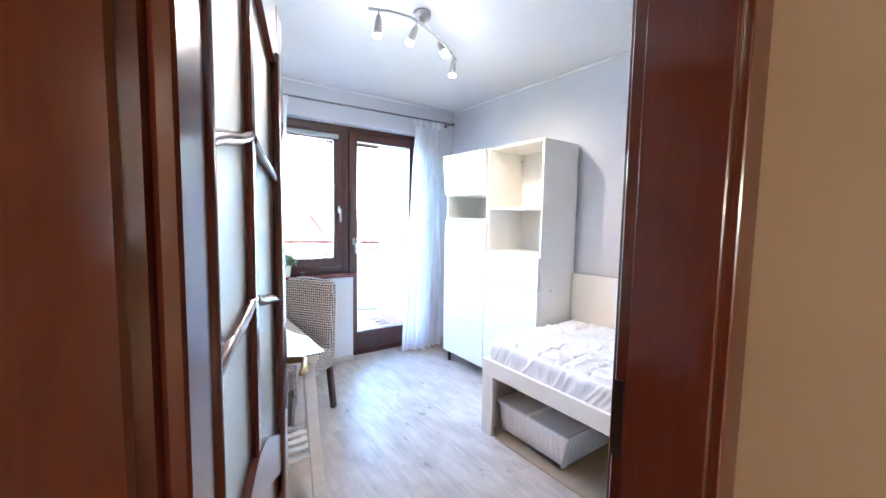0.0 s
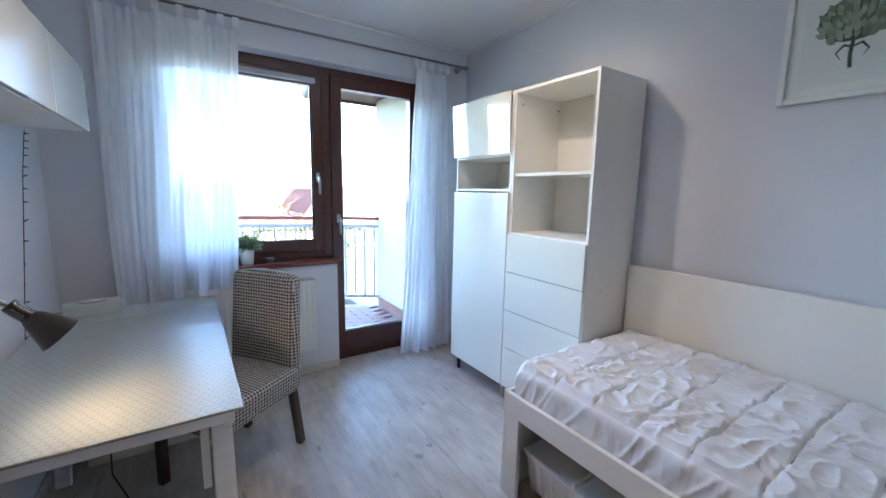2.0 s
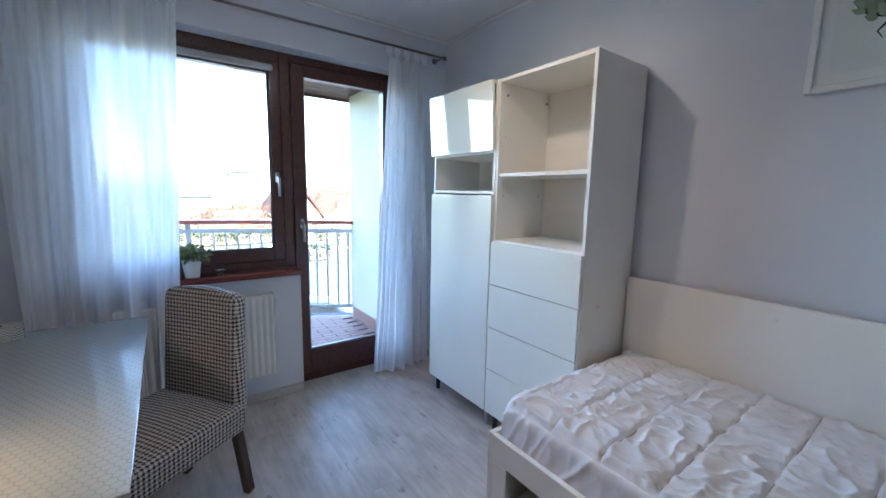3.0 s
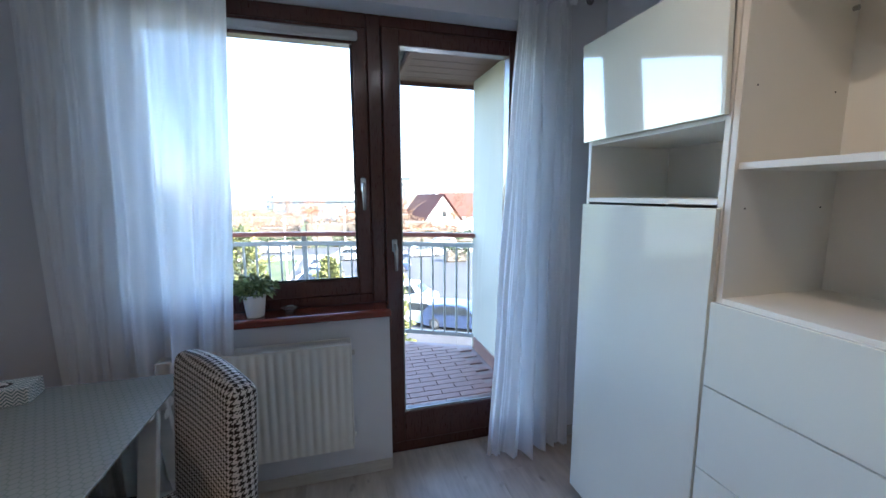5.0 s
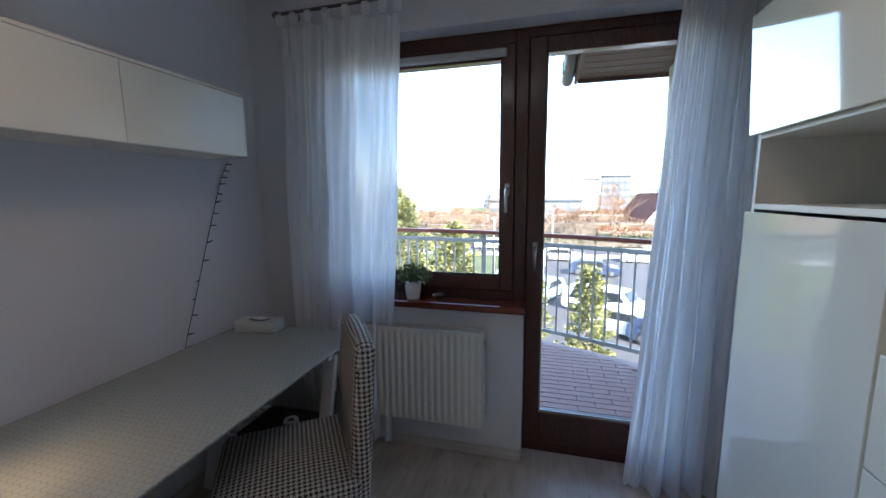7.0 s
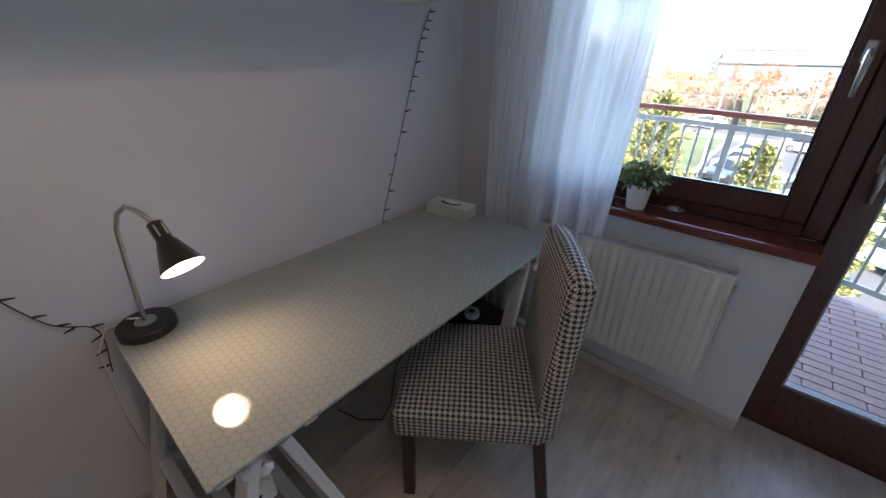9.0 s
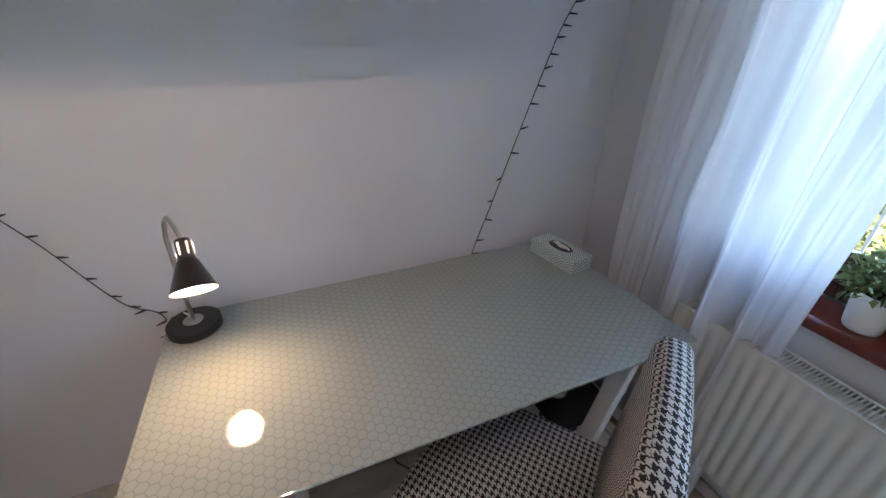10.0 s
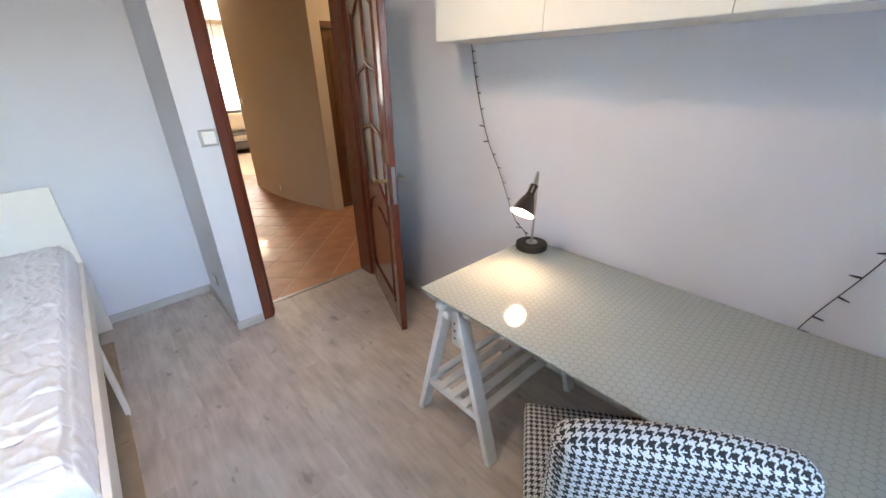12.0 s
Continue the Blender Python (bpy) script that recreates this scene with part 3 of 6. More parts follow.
# curtains and rod -----------------------------------------------------------
RODY, RODZ = 1.60, 2.44
rod = thing("curtain_rod", "slim grey steel curtain rod above the window", "curtain rod", (0.30, RODY, RODZ))
part("rod", tube([(-0.02, 0, 0), (2.43, 0, 0.02)], 0.0085, 12), M["rod"], rod, smooth=True)
for x, z in ((-0.02, 0), (2.43, 0.02)):
    part("finial", lathe([(0, -0.02), (0.013, -0.018), (0.018, 0), (0.013, 0.018), (0, 0.02)], 14, m=Matrix.Translation((x, 0, z)) @ pose(0, 0, 0, 0, 90, 0)), M["rod"], rod, smooth=True)
for x in (0.045, 2.395):
    bm = tube([(x, 0.09, 0.012), (x, 0, 0.008)], 0.006, 8)
    lathe([(0, 0), (0.022, 0), (0.022, 0.008), (0, 0.008)], 16, bm, Matrix.Translation((x, 0.088, 0.012)) @ pose(0, 0, 0, 90, 0, 0))
    part("bracket", bm, M["rod"], rod, smooth=True)

def curtain(label, top_l, top_r, bot_l, bot_r, z0, folds, seed, tabs):
    rng = random.Random(seed)
    ph = [rng.uniform(0, math.tau) for _ in range(6)]
    top = RODZ - 0.055
    def place(u, v):
        w = u + 0.016 * math.sin(9 * u + ph[0]) + 0.010 * math.sin(23 * u + ph[1]) * (1 - v)
        xl = bot_l + (top_l - bot_l) * v + 0.012 * math.sin(5 * v + ph[2])
        xr = bot_r + (top_r - bot_r) * v + 0.010 * math.sin(4 * v + ph[3])
        drift = 0.25 * math.sin(2.2 * v + ph[4])
        deep = (0.026 + 0.028 * (1 - v)) * (0.65 + 0.45 * math.sin(7 * u + ph[3]))
        y = deep * math.sin(folds * math.tau * u + drift + 0.9 * math.sin(6 * u + ph[5])) + 0.009 * math.sin(2.6 * folds * math.tau * u + 3 * math.sin(3 * v + ph[0]) + ph[1]) + 0.012 * math.sin(4.1 * v + 9 * u + ph[2])
        y += 0.006 * math.sin(17 * v + 11 * u)
        z = z0 + (top - z0) * v - 0.016 * (v > 0.99) * math.sin(math.pi * ((u * tabs) % 1.0))
        return (xl + (xr - xl) * w, y, z)
    th = thing("curtain", label, "curtain", ((bot_l + bot_r) / 2, RODY, 0), group="window curtains")
    sx = (bot_l + bot_r) / 2
    bm = sheet(150, 60, lambda u, v: (place(u, v)[0] - sx, place(u, v)[1], place(u, v)[2]))
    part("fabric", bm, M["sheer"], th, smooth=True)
    for k in range(tabs + 1):
        u = min(0.985, max(0.015, k / tabs))
        x, y, z = place(u, 0.97)
        x -= sx
        bm = sheet(2, 16, lambda a, b: (x + (a - 0.5) * 0.035, (0.004 + 0.013) * math.sin(math.tau * b) * -1, RODZ + 0.012 - 0.075 * abs(2 * b - 1) ** 1.0 if 0.2 < b < 0.8 else RODZ + 0.012 - 0.075 * abs(2 * b - 1)))
        part("tab", bm, M["sheer"], th, smooth=True)
    part("hem", sheet(150, 2, lambda u, v: (place(u, v * 0.018)[0] - sx, place(u, v * 0.018)[1] - 0.003, place(u, v * 0.018)[2])), M["sheer"], th, smooth=True)
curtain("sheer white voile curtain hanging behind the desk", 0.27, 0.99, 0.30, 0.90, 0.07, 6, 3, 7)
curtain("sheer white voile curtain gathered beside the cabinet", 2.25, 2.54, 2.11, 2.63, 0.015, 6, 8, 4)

# radiator ------------------------------------------------------------------
rad = thing("radiator", "cream enamelled panel radiator below the window", "radiator", (0.62, 1.565, 0.225))
W, H = 0.79, 0.525
ribs = 21
def rad_front(u, v):
    x = u * W
    r = (0.5 - 0.5 * math.cos(u * ribs * math.tau)) ** 0.8 * 0.0065
    edge = min(1, min(v, 1 - v) / 0.09, min(u, 1 - u) / 0.02)
    return (x, 0.010 - r * max(0, min(1, edge)), v * H)
part("front_panel", sheet(ribs * 8, 14, rad_front), M["white_metal"], rad, smooth=True)
part("back_panel", box((0, 0.014, 0.01), (W, 0.095, H - 0.012), 0.004), M["white_metal"], rad)
for x in (-0.004, W - 0.004):
    part("side_cover", box((x, 0.004, 0.02), (x + 0.008, 0.10, H + 0.006), 0.003), M["white_metal"], rad)
bm = box((0, 0.006, H + 0.002), (W, 0.02, H + 0.008), 0.001)
box((0, 0.088, H + 0.002), (W, 0.1, H + 0.008), 0.001, bm)
part("top_rim", bm, M["white_metal"], rad)
bm = bmesh.new()
for k in range(76):
    x = 0.008 + k * (W - 0.016) / 75
    box((x - 0.0022, 0.02, H + 0.002), (x + 0.0022, 0.088, H + 0.006), 0, bm)
part("grille", bm, M["white_metal"], rad)
part("valve_plug", tube([(W + 0.004, 0.05, H - 0.05), (W + 0.018, 0.05, H - 0.05)], 0.012, 12), M["steel"], rad)
part("valve_plug", tube([(W + 0.004, 0.05, 0.05), (W + 0.014, 0.05, 0.05)], 0.010, 12), M["white_plastic"], rad)
for x in (0.12, W - 0.12):
    part("wall_bracket", box((x - 0.015, 0.09, 0.05), (x + 0.015, 0.125, H - 0.05)), M["white_metal"], rad)

# things on the sill ----------------------------------------------------------
pot = thing("potted_plant", "small bushy green plant in a ribbed white pot on the sill", "plant", (0.985, 1.725, 0.885))
prof = [(0, 0), (0.036, 0), (0.038, 0.004)]
for k in range(10):
    z = 0.008 + k * 0.009
    r = 0.038 + 0.012 * z / 0.1
    prof += [(r, z), (r + 0.0012, z + 0.0045)]
prof += [(0.053, 0.098), (0.054, 0.108), (0.050, 0.108), (0.047, 0.085), (0, 0.085)]
part("pot", lathe(prof, 40), M["white_plastic"], pot, "white ribbed ceramic pot", smooth=True)
part("soil", lathe([(0, 0.094), (0.047, 0.092), (0.046, 0.086)], 20), M["soil"], pot)
def leaf_cloud(n, seed, where, size, droop=0.3):
    """Many small folded leaves; where(rng) gives each one's place and outward way."""
    rng = random.Random(seed)
    verts, faces = [], []
    for _ in range(n):
        p, d = where(rng)
        p, d = Vector(p), (Vector(d) + Vector([rng.uniform(-0.6, 0.6) for _ in range(3)])).normalized()
        s = d.cross(Vector((rng.uniform(-1, 1), rng.uniform(-1, 1), 0.3))).normalized()
        up = s.cross(d)
        L = size * rng.uniform(0.6, 1.3)
        b = len(verts)
        verts += [p, p + d * L * 0.5 + s * L * 0.32 + up * L * 0.06, p + d * L - Vector((0, 0, L * droop)), p + d * L * 0.5 - s * L * 0.32 + up * L * 0.06, p + d * L * 0.5 - up * L * 0.04]
        faces += [(b, b + 1, b + 4), (b + 1, b + 2, b + 4), (b + 4, b + 2, b + 3), (b, b + 4, b + 3)]
    return verts, faces
def cloud_part(name, data, material, parent, label=""):
    me = bpy.data.meshes.new(name)
    me.from_pydata([tuple(v) for v in data[0]], [], data[1])
    me.materials.append(material)
    ob = new(name, me)
    ob.parent = parent
    return tagged(ob, label)
def in_bush(rng):
    a, b = rng.uniform(0, math.tau), rng.uniform(0.0, 1.45)
    r = rng.uniform(0.35, 1.0) * (0.094 + 0.014 * math.sin(3 * a))
    d = Vector((math.cos(a) * math.sin(b), math.sin(a) * math.sin(b) , math.cos(b) * 0.8))
    return Vector((0, 0, 0.105)) + d * r, d
cloud_part("foliage", leaf_cloud(900, 5, in_bush, 0.028), M["leaf"], pot, "dense small green leaves")
bm = bmesh.new()
rng = random.Random(2)
for _ in range(22):
    a, r = rng.uniform(0, math.tau), rng.uniform(0.02, 0.06)
    tube([(0.01 * math.cos(a), 0.01 * math.sin(a), 0.09), (r * math.cos(a), r * math.sin(a), 0.15 + rng.uniform(-0.02, 0.02))], 0.0012, 4, bm)
part("stems", bm, M["leaf"], pot)
dish = thing("glass_dish", "small clear glass tealight dish on the sill", "dish", (1.135, 1.735, 0.885))
part("bowl", lathe([(0, 0), (0.022, 0), (0.014, 0.006), (0.020, 0.012), (0.036, 0.026), (0.038, 0.030), (0.034, 0.029), (0.018, 0.015), (0, 0.012)], 28), M["dish_glass"], dish, smooth=True)

# cabinets ------------------------------------------------------------------
def cabinet_body(th, d, w, h):
    """Carcass panels of a tall unit: local x into the depth, y across, z from its bottom."""
    t = 0.018
    part("side_panel", box((0, 0, 0), (d, t, h), 0.001), M["white_matt"], th)
    part("side_panel", box((0, w - t, 0), (d, w, h), 0.001), M["white_matt"], th)
    part("top_panel", box((0, t, h - t), (d, w - t, h), 0.001), M["white_matt"], th)
    part("bottom_panel", box((0, t, 0), (d, w - t, t), 0.001), M["white_matt"], th)
    part("back_panel", box((d - 0.008, t, t), (d - 0.003, w - t, h - t)), M["white_matt"], th)
    for x in (0.04, d - 0.04):
        for y in (0.035, w - 0.035):
            part("foot", lathe([(0, -0.11), (0.014, -0.11), (0.018, -0.004), (0.018, 0), (0, 0)], 14, m=Matrix.Translation((x, y, 0))), M["black"] if y > w / 2 else M["steel"], th)
CX, CZ, CH = 2.385, 0.11, 1.92
shelfunit = thing("shelf_cabinet", "tall white cabinet with two open shelves above four drawers", "cabinet", (CX, 0.002, CZ), group="tall cabinets")
cabinet_body(shelfunit, 0.40, 0.597, CH)
part("shelf", box((0.012, 0.018, 1.403), (0.39, 0.579, 1.421), 0.001), M["white_matt"], shelfunit)
part("shelf", box((0.0, 0.018, 1.035), (0.39, 0.579, 1.053), 0.001), M["white_matt"], shelfunit)
for k, (z0, z1) in enumerate(((0.012, 0.283), (0.287, 0.538), (0.542, 0.793), (0.797, 1.040))):
    drawer = part("drawer", box((-0.020, 0.002, z0), (-0.002, 0.595, z1), 0.0015), M["white_gloss"], shelfunit, "white handleless drawer front")
    part("drawer_box", box((0.0, 0.03, z0 + 0.02), (0.34, 0.567, z1 - 0.05)), M["white_matt"], drawer)
# flat dark dots paint the shade of peg holes; panels are undrilled
for y, d in ((0.0175, 1), (0.5795, -1)):
    for x, z in ((0.05, 1.30), (0.34, 1.30), (0.05, 1.62), (0.34, 1.62)):
        part("peg_hole_dot", tube([(x, y, z), (x, y + d * 0.0012, z)], 0.0028, 8), M["hole_shade"], shelfunit)
for x, y in ((0.05, 0.021), (0.05, 0.576), (0.37, 0.021), (0.37, 0.576)):
    part("shelf_peg", lathe([(0, -0.008), (0.007, -0.008), (0.007, 0.008), (0, 0.008)], 10, m=Matrix.Translation((x, y, 1.84)) @ pose(0, 0, 0, 90, 0, 0)), M["steel"], shelfunit)
part("side_knob", lathe([(0, 0), (0.008, 0), (0.006, 0.010), (0, 0.012)], 12, m=Matrix.Translation((0.13, 0.0, 0.785)) @ pose(0, 0, 0, 90, 0, 0)), M["white_plastic"], shelfunit)

closed = thing("door_cabinet", "tall glossy white cabinet with a flap, open slot and door", "cabinet", (CX, 0.603, CZ), group="tall cabinets")
cabinet_body(closed, 0.40, 0.60, CH)
flap_bm = box((-0.018, 0.002, 0), (0, 0.598, 0.370), 0.0015, m=Matrix.Translation((-0.004, 0, 1.548)) @ pose(0, 0, 0, 0, -3.4, 0.6))
part("flap", flap_bm, M["white_gloss"], closed, "high-gloss white flap front, hanging slightly askew")
part("door", box((-0.020, 0.002, 0.010), (-0.002, 0.598, 1.300), 0.0015), M["white_gloss"], closed, "high-gloss white door")
part("shelf", box((0.0, 0.018, 1.534), (0.39, 0.582, 1.552), 0.001), M["white_matt"], closed)
part("shelf", box((0.0, 0.018, 1.308), (0.39, 0.582, 1.326), 0.001), M["white_matt"], closed)

hang = thing("wall_cabinet", "long glossy white hanging cabinet above the desk", "cabinet", (WEST, -0.41, 1.665))
part("carcass", box((0.001, 0, 0), (0.248, 1.712, 0.285), 0.001), M["white_matt"], hang)
part("top_panel", box((0.001, -0.002, 0.2852), (0.258, 1.714, 0.297), 0.001), M["white_matt"], hang)
for k in range(3):
    y = k * 1.712 / 3
    part("front", box((0.250, y + 0.0007, 0.0), (0.270, y + 1.712 / 3 - 0.0007, 0.278), 0.0015), M["white_gloss"], hang, "high-gloss white flap front")

# bed ------------------------------------------------------------------------
bed = thing("bed", "white single bed frame with a high back panel", "bed", (1.835, -2.06, 0))
BW, BL = 0.925, 2.055
part("side_rail", box((0, 0.022, 0.405), (0.022, BL - 0.022, 0.51), 0.002), M["white_matt"], bed)
part("inner_rail", box((BW - 0.03, 0.022, 0.30), (BW - 0.008, BL - 0.022, 0.51), 0.002), M["white_matt"], bed)
part("end_panel", box((0, BL - 0.022, 0), (BW - 0.008, BL, 0.512), 0.002), M["white_matt"], bed)
part("leg", box((0.0, BL - 0.10, 0), (0.022, BL - 0.0225, 0.4048), 0.002), M["white_matt"], bed)
part("headboard", box((0, 0, 0), (BW - 0.008, 0.022, 0.99), 0.002), M["white_matt"], bed, "tall white end board")
part("back_panel", box((BW - 0.006, 0.0, 0.02), (BW + 0.018, BL + 0.0, 1.018), 0.002), M["white_matt"], bed, "long white panel along the wall")
part("centre_leg", box((0.0, 0.95, 0), (0.022, 1.01, 0.4048), 0.002), M["white_matt"], bed)
for k in range(14):
    y = 0.1 + k * 0.14
    part("slat", box((0.03, y, 0.42), (BW - 0.04, y + 0.06, 0.438), 0.002), M["white_paint"], bed)
part("screw_cap", lathe([(0, 0), (0.008, 0), (0.007, 0.004), (0, 0.004)], 12, m=Matrix.Translation((BW - 0.006, 1.46, 0.955)) @ pose(0, 0, 0, 0, -90, 0)), M["white_plastic"], bed)

matt = thing("mattress", "mattress in a crumpled white quilted cotton cover", "mattress", (1.872, -2.03, 0.438))
MW, ML, MH = 0.885, 1.985, 0.205
SEAM = 0.172
def crumple(x, y, side=0.0):
    """Height of the cover: puffed quilt bands, puckers running off the seams, hanging pleats on the side."""
    if side:
        w = noise.noise(Vector((y * 2.0, x * 1.5, 4)))
        pleat = 1 - abs(noise.noise(Vector((y * 19 + x * 5.0 + 2.0 * w, x * 1.2, 7))))
        fine = 1 - abs(noise.noise(Vector((y * 31 + 2 * w, x * 2.2, 11))))
        return 0.003 + 0.013 * pleat ** 4 + 0.006 * fine ** 3 + 0.006 * noise.noise(Vector((y * 5, x * 3, 2)))
    p = Vector((x * 5, y * 5, 0))
    w1, w2 = noise.noise(p * 0.7), noise.noise(p * 0.7 + Vector((7, 3, 1)))
    band = (y - 0.05 + 0.010 * w1) / SEAM
    d = abs(band % 1.0 - 0.5) * 2
    k = math.floor(band)
    seam = math.exp(-((1 - d) / 0.06) ** 2)
    pucker = 1 - abs(noise.noise(Vector((x * 15 + 2.2 * w1, y * 6.5 + 1.5 * w2, 3 + k))))
    cross = 1 - abs(noise.noise(Vector((x * 9 + y * 10 + 2.0 * w2, y * 9 - x * 5, 9))))
    fine = 1 - abs(noise.noise(Vector((x * 26 + 2 * w2, y * 10 + 2 * w1, 5 + k))))
    soft = noise.noise(Vector((x * 6, y * 9, 21)))
    h = 0.003 * w1 + 0.003 * soft + 0.014 * pucker ** 3 * (0.5 + 0.5 * d) + 0.012 * cross ** 5 + 0.0075 * fine ** 3
    puff = 0.006 * math.sqrt(max(0.0, 1 - d * d))
    return (h + puff) * (1 - 0.62 * seam) - 0.0015 * seam
def matt_place(u, v):
    """u runs up the open side, over the top and down to the wall side; v along the bed."""
    y = v * ML
    s = u * (MW + 2 * MH)
    r = 0.055
    if s < MH:
        t = s / MH
        x, z, nx, nz = 0.0, s, -1.0, 0.0
        c = crumple(z * 2.2, y, 1) * (1.15 - 0.75 * t)
    elif s < MH + MW:
        x, z, nx, nz = s - MH, MH, 0.0, 1.0
        c = crumple(x, y)
    else:
        x, z, nx, nz = MW, MH - (s - MH - MW), 1.0, 0.0
        c = 0
    # round off the long edges and the ends
    dx, dz = min(x, MW - x), MH - z
    if dx < r and dz < r:
        k = ((r - dx) ** 2 + (r - dz) ** 2) ** 0.5
        f = max(0, k - r) * 0.8
        x += f * (1 if x < MW / 2 else -1) * (r - dx) / r
        z -= f * (r - dz) / r
    e = min(y, ML - y)
    if e < 0.06:
        z -= (0.06 - e) ** 2 * 7 * (z / MH)
    return (x + nx * c, y, max(0.001, z + nz * c))
bm = sheet(230, 440, matt_place)
bm.verts.ensure_lookup_table()
ends = [[bm.verts[i * 441 + j] for i in range(231)] for j in (0, 440)]
for row in ends:
    bm.faces.new(row)
part("cover", bm, M["cloth"], matt, smooth=True)
for k in range(12):
    pts = []
    for i in range(61):
        x = 0.02 + (MW - 0.04) * i / 60
        w1 = noise.noise(Vector((x * 3.5, (0.05 + k * SEAM) * 3.5, 0)))
        y = 0.05 + k * SEAM - 0.010 * w1
        if y < ML - 0.02:
            pts.append((x, y, matt_place((MH + x) / (MW + 2 * MH), y / ML)[2] + 0.0006))
    if pts:
        part("seam", tube(pts, 0.0016, 5), M["stitch"], matt, "grey stitched quilting seam", smooth=True)

cardb = thing("cardboard_sheet", "flattened brown cardboard lying under the bed", "cardboard", (1.845, -1.85, 0.0))
part("sheet", box((0, 0, 0.0), (0.60, 1.72, 0.012), 0.003), M["cardboard"], cardb)
part("sheet", box((0.015, 0.03, 0.0124), (0.58, 1.0, 0.022), 0.003), M["cardboard"], cardb)
bx = thing("storage_box", "ribbed translucent plastic storage box with lid under the bed", "storage box", (1.90, -0.63, 0.023))
def tub(x0, y0, x1, y1, h, taper):
    bm = bmesh.new()
    n = 30
    pts = []
    for i in range(n):
        pts.append((x0 + (x1 - x0) * i / n, y0, 0, -1))
    for i in range(n * 1):
        pts.append((x1, y0 + (y1 - y0) * i / n, 1, 0))
    for i in range(n):
        pts.append((x1 - (x1 - x0) * i / n, y1, 0, 1))
    for i in range(n):
        pts.append((x0, y1 - (y1 - y0) * i / n, -1, 0))
    rings = []
    for z, off, rib in ((0, -taper, 0), (0.004, -taper, 1), (h - 0.02, 0, 1), (h - 0.018, 0.012, 0), (h, 0.012, 0), (h, -0.003, 0), (0.006, -taper - 0.004, 0)):
        rings.append([bm.verts.new((x + nx * (off + rib * (0.005 if i % 2 else 0)), y + ny * (off + rib * (0.005 if i % 2 else 0)), z)) for i, (x, y, nx, ny) in enumerate(pts)])
    for a, b in zip(rings, rings[1:]):
        for k in range(len(pts)):
            l = (k + 1) % len(pts)
            bm.faces.new((a[k], a[l], b[l], b[k]))
    bm.faces.new(rings[0][::-1]), bm.faces.new(rings[-1])
    return bm
part("body", tub(0.02, 0.0, 0.60, 0.54, 0.20, 0.03), M["clear_plastic"], bx)
for y0, y1 in ((-0.012, 0.262), (0.276, 0.552)):
    bm = box((0.0, y0, 0.2005), (0.62, y1, 0.212), 0.004)
    part("lid_flap", bm, M["lid_plastic"], bx, "greyish translucent lid flap")
part("hinge_bar", box((0.0, 0.262, 0.2005), (0.62, 0.276, 0.224), 0.003), M["white_plastic"], bx)

# picture ---------------------------------------------------------------------
pic = thing("framed_picture", "white framed botanical print of an artichoke on the wall", "picture", (EAST, -0.99, 1.795))
PW, PH, FT = 0.415, 0.505, 0.022
bm = box((-0.03, 0, 0), (-0.001, FT, PH), 0.003)
box((-0.03, PW - FT, 0), (-0.001, PW, PH), 0.003, bm)
box((-0.03, FT, 0), (-0.001, PW - FT, FT), 0.003, bm)
box((-0.03, FT, PH - FT), (-0.001, PW - FT, PH), 0.003, bm)
part("frame", bm, M["white_paint"], pic, "flat white wooden frame")
part("passepartout", box((-0.012, FT, FT), (-0.004, PW - FT, PH - FT)), M["mat"], pic)
part("print", box((-0.0135, FT + 0.035, FT + 0.035), (-0.012, PW - FT - 0.035, PH - FT - 0.035)), M["paper"], pic, "pale print sheet")
M["art_leaf"] = leafy("printed_artichoke", (0.075, 0.115, 0.060), (0.36, 0.42, 0.30), 0.9)
M["art_dark"] = plain("printed_shadow", (0.045, 0.060, 0.045), 0.9, vary=0.2, scale=30)
bm = bmesh.new()
rng = random.Random(4)
def petal(cx, cz, a, L, w, x):
    n = 8
    ring = []
    for k in range(n + 1):
        u = k / n
        ring.append((u * L, w * math.sin(math.pi * u ** 0.8) * (1 - 0.3 * u)))
    pts = ring + [(u, -v) for u, v in ring[-2:0:-1]]
    vs = [bm.verts.new((x, cz * 0 + cx + u * math.cos(a) - v * math.sin(a), cz + u * math.sin(a) + v * math.cos(a))) for u, v in pts]
    bm.faces.new(vs)
b2 = bmesh.new()
b2.faces.new([b2.verts.new((-0.01365, PW / 2 + 0.108 * math.cos(i * math.tau / 24), 0.288 + 0.082 * math.sin(i * math.tau / 24))) for i in range(24)])
part("drawing_shade", b2, M["art_dark"], pic, "printed dark green shading")
k = 0
HX, HZ, RX, RZ = PW / 2, 0.300, 0.112, 0.098
for row in range(10):
    f = 0.86 - 1.62 * row / 9
    half = RX * math.sqrt(max(0.10, 1 - f * f)) * (1.0 if f > -0.5 else 0.9)
    count = max(4, int(round(half / 0.0115)))
    for i in range(count):
        g = (i + 0.5 + (0.25 if row % 2 else -0.25)) / count * 2 - 1
        k += 1
        a = math.pi / 2 - g * (0.75 + 0.35 * (f < 0)) + rng.uniform(-0.10, 0.10)
        petal(HX + g * half * 0.82, HZ + f * RZ * 0.85 - 0.020 - 0.010 * g * g, a, rng.uniform(0.030, 0.044), rng.uniform(0.010, 0.014), -0.0138 - k * 0.00002)
part("drawing", bm, M["art_leaf"], pic, "printed grey-green artichoke head")
bm = tube([(-0.0140, PW / 2 + 0.0, 0.110), (-0.0140, PW / 2 + 0.004, 0.16), (-0.0140, PW / 2, 0.215)], 0.006, 6)
